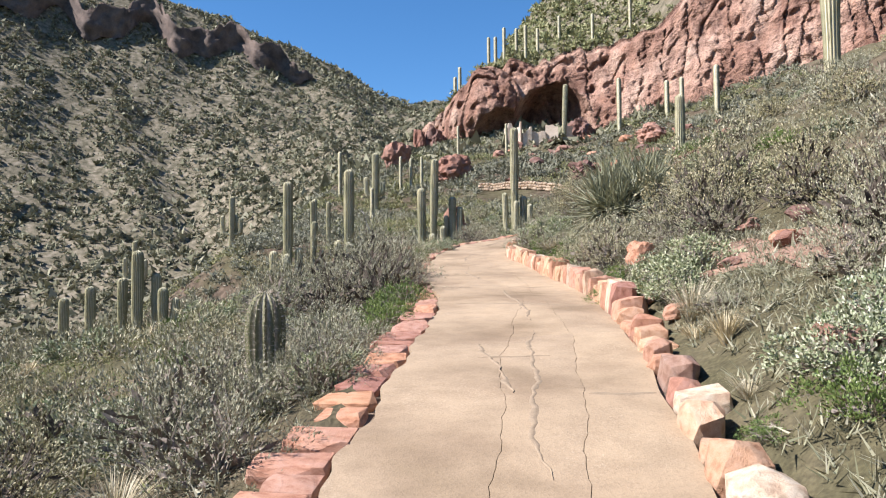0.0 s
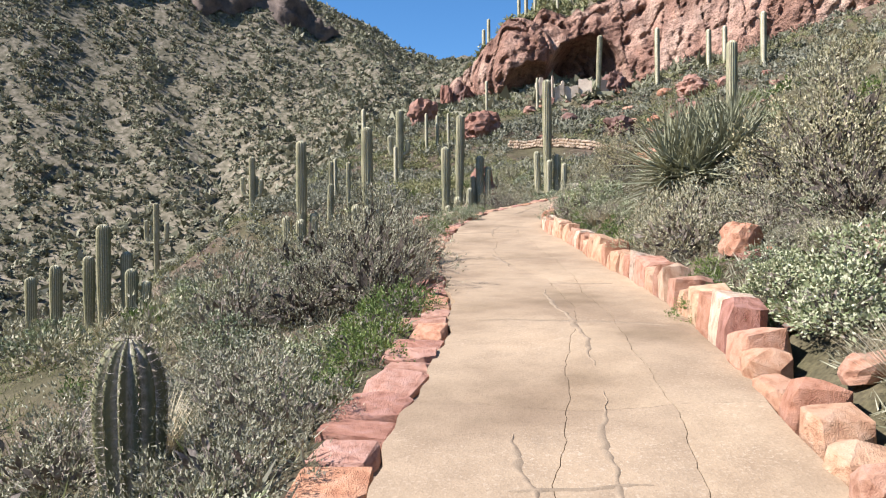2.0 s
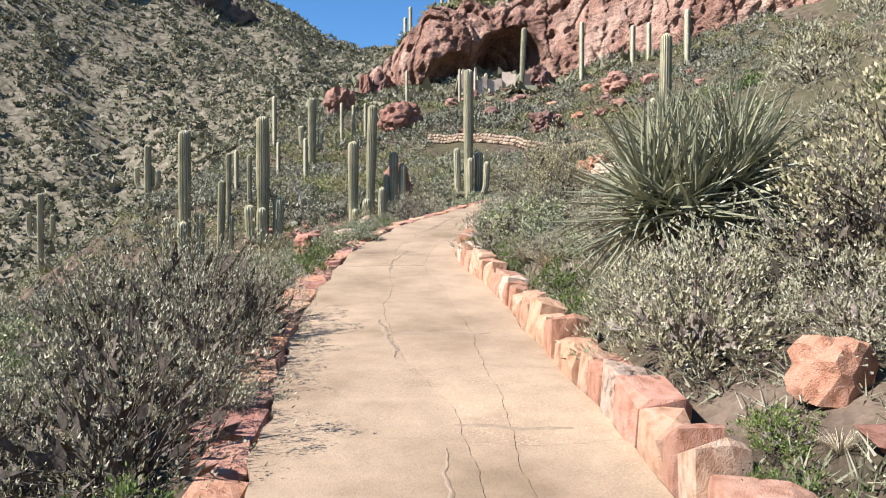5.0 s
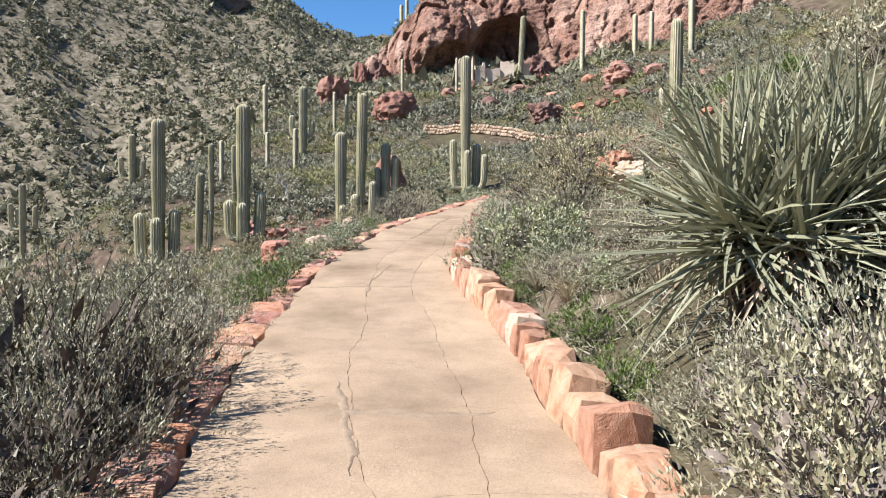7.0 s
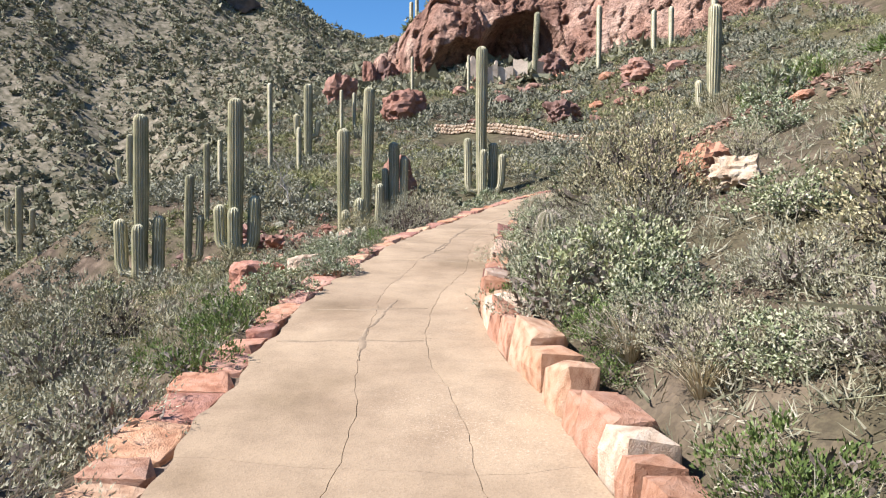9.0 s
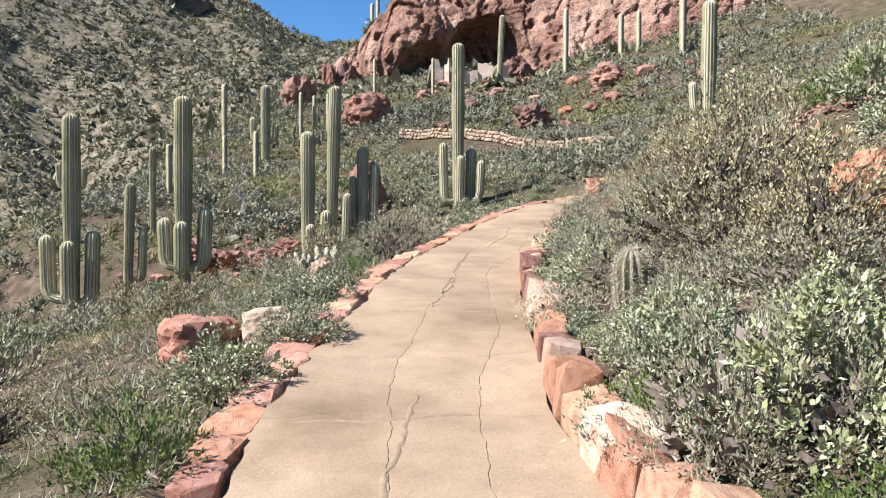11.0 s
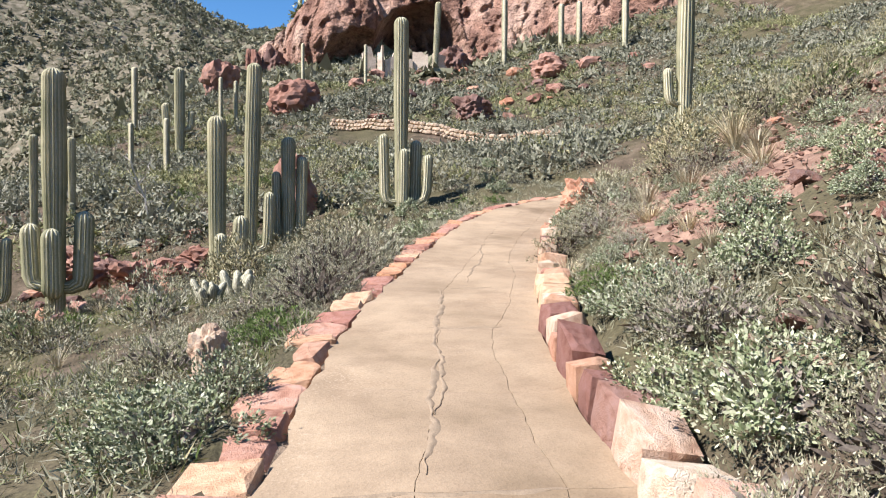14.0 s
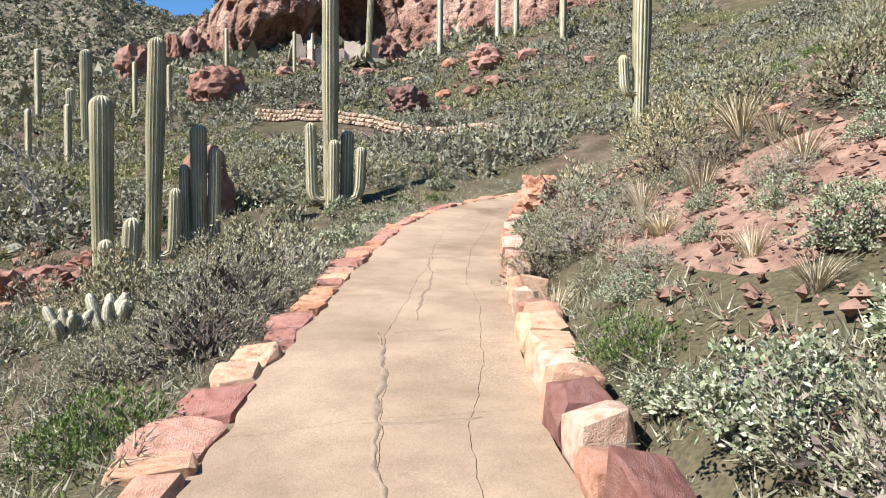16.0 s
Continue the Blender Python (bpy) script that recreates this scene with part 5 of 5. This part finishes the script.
def slab(y0, y1, s0, s1, lo, hi):
    """One slab between two cross joints and two lines along the path."""
    nx, ny, gap = 6, 30, 0.0017
    top, low = [], []
    for i in range(ny):
        for j in range(nx):
            u, w = j / (nx - 1), i / (ny - 1)
            ym = y0 + (y1 - y0) * w
            a, b = lo(ym), hi(ym)
            x = a + gap + (b - a - 2 * gap) * u
            yy = (y0 + cross(x, s0) + gap * 0.7) * (1 - w) + (y1 + cross(x, s1) - gap * 0.7) * w
            a, b = lo(yy), hi(yy)
            x = a + gap + (b - a - 2 * gap) * u
            z = slab_z(x, yy)
            edge = 0.002 if i in (0, ny - 1) or j in (0, nx - 1) else 0.0
            top.append((x, yy, z - edge))
    m = len(top)
    rim = [j for j in range(nx)] + [i * nx + nx - 1 for i in range(1, ny)] + [(ny - 1) * nx + j for j in range(nx - 2, -1, -1)] + [i * nx for i in range(ny - 2, 0, -1)]
    low = [(top[k][0], top[k][1], top[k][2] - 0.06) for k in rim]
    f = [(i * nx + j, i * nx + j + 1, (i + 1) * nx + j + 1, (i + 1) * nx + j) for i in range(ny - 1) for j in range(nx - 1)]
    r = len(rim)
    f += [(rim[k], m + k, m + (k + 1) % r, rim[(k + 1) % r]) for k in range(r)]
    ob = part("slab", top + low, f, CONCRETE, path)
    ob.data.shade_smooth()
    ob.data.set_sharp_from_angle(angle=0.6)


def main_crack(q):
    u = soft(q, (2, 4, 7.4, 10.7, 14.6, 16.6, 17.5, 18.9, 20, 21, 22.9, 25, 30), (0.71, 0.75, 0.69, 0.75, 0.74, 0.72, 0.79, 0.85, 0.79, 0.76, 0.85, 0.77, 0.8))
    return (1 - u) * left_x(q) + u * right_x(q) + 0.35 * crack(q, 1.0)


def side_crack(q):
    u = soft(q, (2, 4.7, 6.9, 8, 9.4, 10.5, 12, 14.5, 15.2, 16.5, 18, 19.6, 21.4, 22.6, 30), (0.44, 0.40, 0.50, 0.53, 0.58, 0.5, 0.40, 0.40, 0.37, 0.46, 0.40, 0.47, 0.48, 0.42, 0.45))
    return (1 - u) * left_x(q) + u * right_x(q) + 0.4 * crack(q, 4.2)


def edge_l(q):
    return left_x(q) - 0.03 + 0.025 * math.sin(q * 5.3) + 0.012 * math.sin(q * 17)


def edge_r(q):
    return right_x(q) + 0.04 + 0.02 * math.sin(q * 4.1)


JOINTS = (-6, -4, -2.2, -0.4, 1.2, 2.7, 4.3, 6.0, 7.75, 9.4, 10.7, 11.8, 13.4, 15.45, 16.4, 17.5, 18.7, 20.0, 21.5, 23, 24.5, 26.5, 28.5, 30.5, 33, 35.6)
for k, (y0, y1) in enumerate(zip(JOINTS, JOINTS[1:])):
    s0, s1 = 2.4 * k, 2.4 * (k + 1)
    slab(y0, y1, s0, s1, edge_l, side_crack)
    slab(y0, y1, s0, s1, side_crack, main_crack)
    slab(y0, y1, s0, s1, main_crack, edge_r)


def seal(line, wide, seed):
    """A smeared run of old dark sealant lying on the slabs along a line of (x, y)."""
    line = np.array(line)
    way = np.gradient(line, axis=0)
    way /= np.linalg.norm(way, axis=1)[:, None]
    v, n = [], len(line)
    for k, ((x, y), (a, b)) in enumerate(zip(line, way)):
        end = min(1.0, 6 * min(k, n - 1 - k) / n)
        w = wide * end * (0.55 + 0.5 * noise.noise((x * 3, y * 3, seed)) + 0.45 * noise.noise((x * 17, y * 17, seed))) + 0.002
        for e in (-w, -w * 0.4, w * 0.4, w):
            px, py = x - b * e, y + a * e
            v.append((px, py, slab_z(px, py) + (0.004 if abs(e) < w else -0.002)))
    f = [(4 * k + e, 4 * k + e + 1, 4 * k + e + 5, 4 * k + e + 4) for k in range(n - 1) for e in range(3)]
    part("crack_sealant", v, f, SEAL, path, "dark smeared sealant over an old crack", True)


for k, (a, b, u0, u1) in enumerate(((3.0, 6.2, 0.60, 0.54), (6.6, 9.3, 0.55, 0.51), (4.2, 5.6, 0.42, 0.30), (10.9, 12.3, 0.44, 0.38), (15.0, 16.7, 0.45, 0.50), (18.9, 20.6, 0.47, 0.52), (19.6, 23.2, 0.48, 0.40), (23.5, 26.5, 0.5, 0.46))):
    q = np.linspace(a, b, 90)
    u = u0 + (u1 - u0) * (q - a) / (b - a)
    seal([((1 - t) * left_x(y) + t * right_x(y) + 0.5 * crack(y, k * 1.7), y) for y, t in zip(q, u)], 0.03, k * 3.1)
for k, (y, u0, u1, w) in enumerate(((4.15, 0.75, 1.0, 0.05), (7.72, 0.1, 0.95, 0.03), (9.6, 0.55, 0.9, 0.03), (11.75, 0.3, 0.85, 0.09), (15.45, 0.02, 0.7, 0.03), (16.38, 0.05, 0.72, 0.03), (18.7, 0.2, 0.84, 0.022), (21.5, 0.4, 0.8, 0.035), (23.2, 0.42, 0.7, 0.03), (5.1, 0.3, 0.62, 0.03))):
    l, r = left_x(y), right_x(y)
    seal([(x, y + cross(x, 1.3 * k)) for x in np.linspace(l + u0 * (r - l), l + u1 * (r - l), 60)], w, 40 + k)


# ---- stones along both edges ----
def chipped(seed, flat, mat, blunt=False):
    """A rough-hewn block: the hull of scattered points near a box's corners and faces."""
    r = random.Random(seed)
    bm = bmesh.new()
    power = 7.0 if flat else r.uniform(2.8, 4.2) if blunt else r.uniform(5.0, 9.0)
    skew = (r.uniform(-0.07, 0.07), r.uniform(-0.12, 0.12))
    tilt = (0, 0) if flat else (r.uniform(-0.12, 0.12), r.uniform(-0.28, 0.28))
    for k in range(34):
        p = Vector((r.gauss(0, 1), r.gauss(0, 1), r.gauss(0, 1)))
        if k < 8:
            p = Vector((1 if k & 1 else -1, 1 if k & 2 else -1, 1 if k & 4 else -1)) + p * 0.12
        n = (abs(p.x) ** power + abs(p.y) ** power + abs(p.z) ** power) ** (1 / power)
        p = p / n * r.uniform(0.93, 1.05)
        bm.verts.new((p.x + skew[0] * p.z, p.y + skew[1] * p.z, p.z + max(0.0, p.z) * (tilt[0] * p.x + tilt[1] * p.y)))
    bmesh.ops.convex_hull(bm, input=bm.verts)
    for v in [v for v in bm.verts if not v.link_faces]:
        bm.verts.remove(v)
    me = bpy.data.meshes.new("stone")
    bm.to_mesh(me)
    bm.free()
    me.materials.append(mat)
    return me


blocks, flats = [chipped(k, False, KERB) for k in range(14)], [chipped(40 + k, True, KERB_L) for k in range(12)]
rounds = [chipped(80 + k, False, KERB, True) for k in range(12)]
wall_r = tagged(new("stone_kerb"), "knee-low kerb of pink and cream sandstone blocks", "kerb", kind="structure")
wall_l = tagged(new("stone_edging"), "flat reddish sandstone edging beside the path", "kerb", kind="structure")


def lay(kerb, meshes, x_of, side, rng, y0, y1, lmin, lmax, wide, up, down, lift):
    q = y0
    while q < y1:
        le = rng.uniform(lmin, lmax)
        m = q + le / 2
        x = float(x_of(m))
        turn = -math.atan2(float(x_of(m + 0.2)) - float(x_of(m - 0.2)), 0.4)
        w, h = rng.uniform(*wide), rng.uniform(*up)
        ob = new("stone", meshes[int(rng.integers(len(meshes)))])
        ob.parent = kerb
        z = float(path_z(m))
        ob.matrix_basis = Matrix.LocRotScale((x + side * (w + 0.015 + rng.uniform(0, 0.03)), m, z + (h - down) / 2 + lift),
                                             Euler((rng.normal(0, 0.05) + math.atan(0.12), rng.normal(0, 0.06), turn + rng.normal(0, 0.07))), (w, le * 0.5 + 0.004, (h + down) / 2))
        q += le


lay(wall_r, rounds, right_x, 1, rng, -3, 6.5, 0.18, 0.42, (0.09, 0.16), (0.07, 0.18), 0.15, 0)
lay(wall_r, blocks, right_x, 1, rng, 6.5, 15.5, 0.16, 0.4, (0.11, 0.17), (0.17, 0.31), 0.15, 0)
lay(wall_r, blocks, right_x, 1, rng, 15.5, 27, 0.22, 0.48, (0.11, 0.16), (0.15, 0.27), 0.15, 0)
lay(wall_r, blocks, right_x, 1, rng, 27, 35, 0.3, 0.5, (0.11, 0.16), (0.08, 0.16), 0.15, 0)
lay(wall_l, flats, left_x, -1, rng, -3, 36, 0.18, 0.5, (0.11, 0.20), (-0.005, 0.025), 0.13, 0)
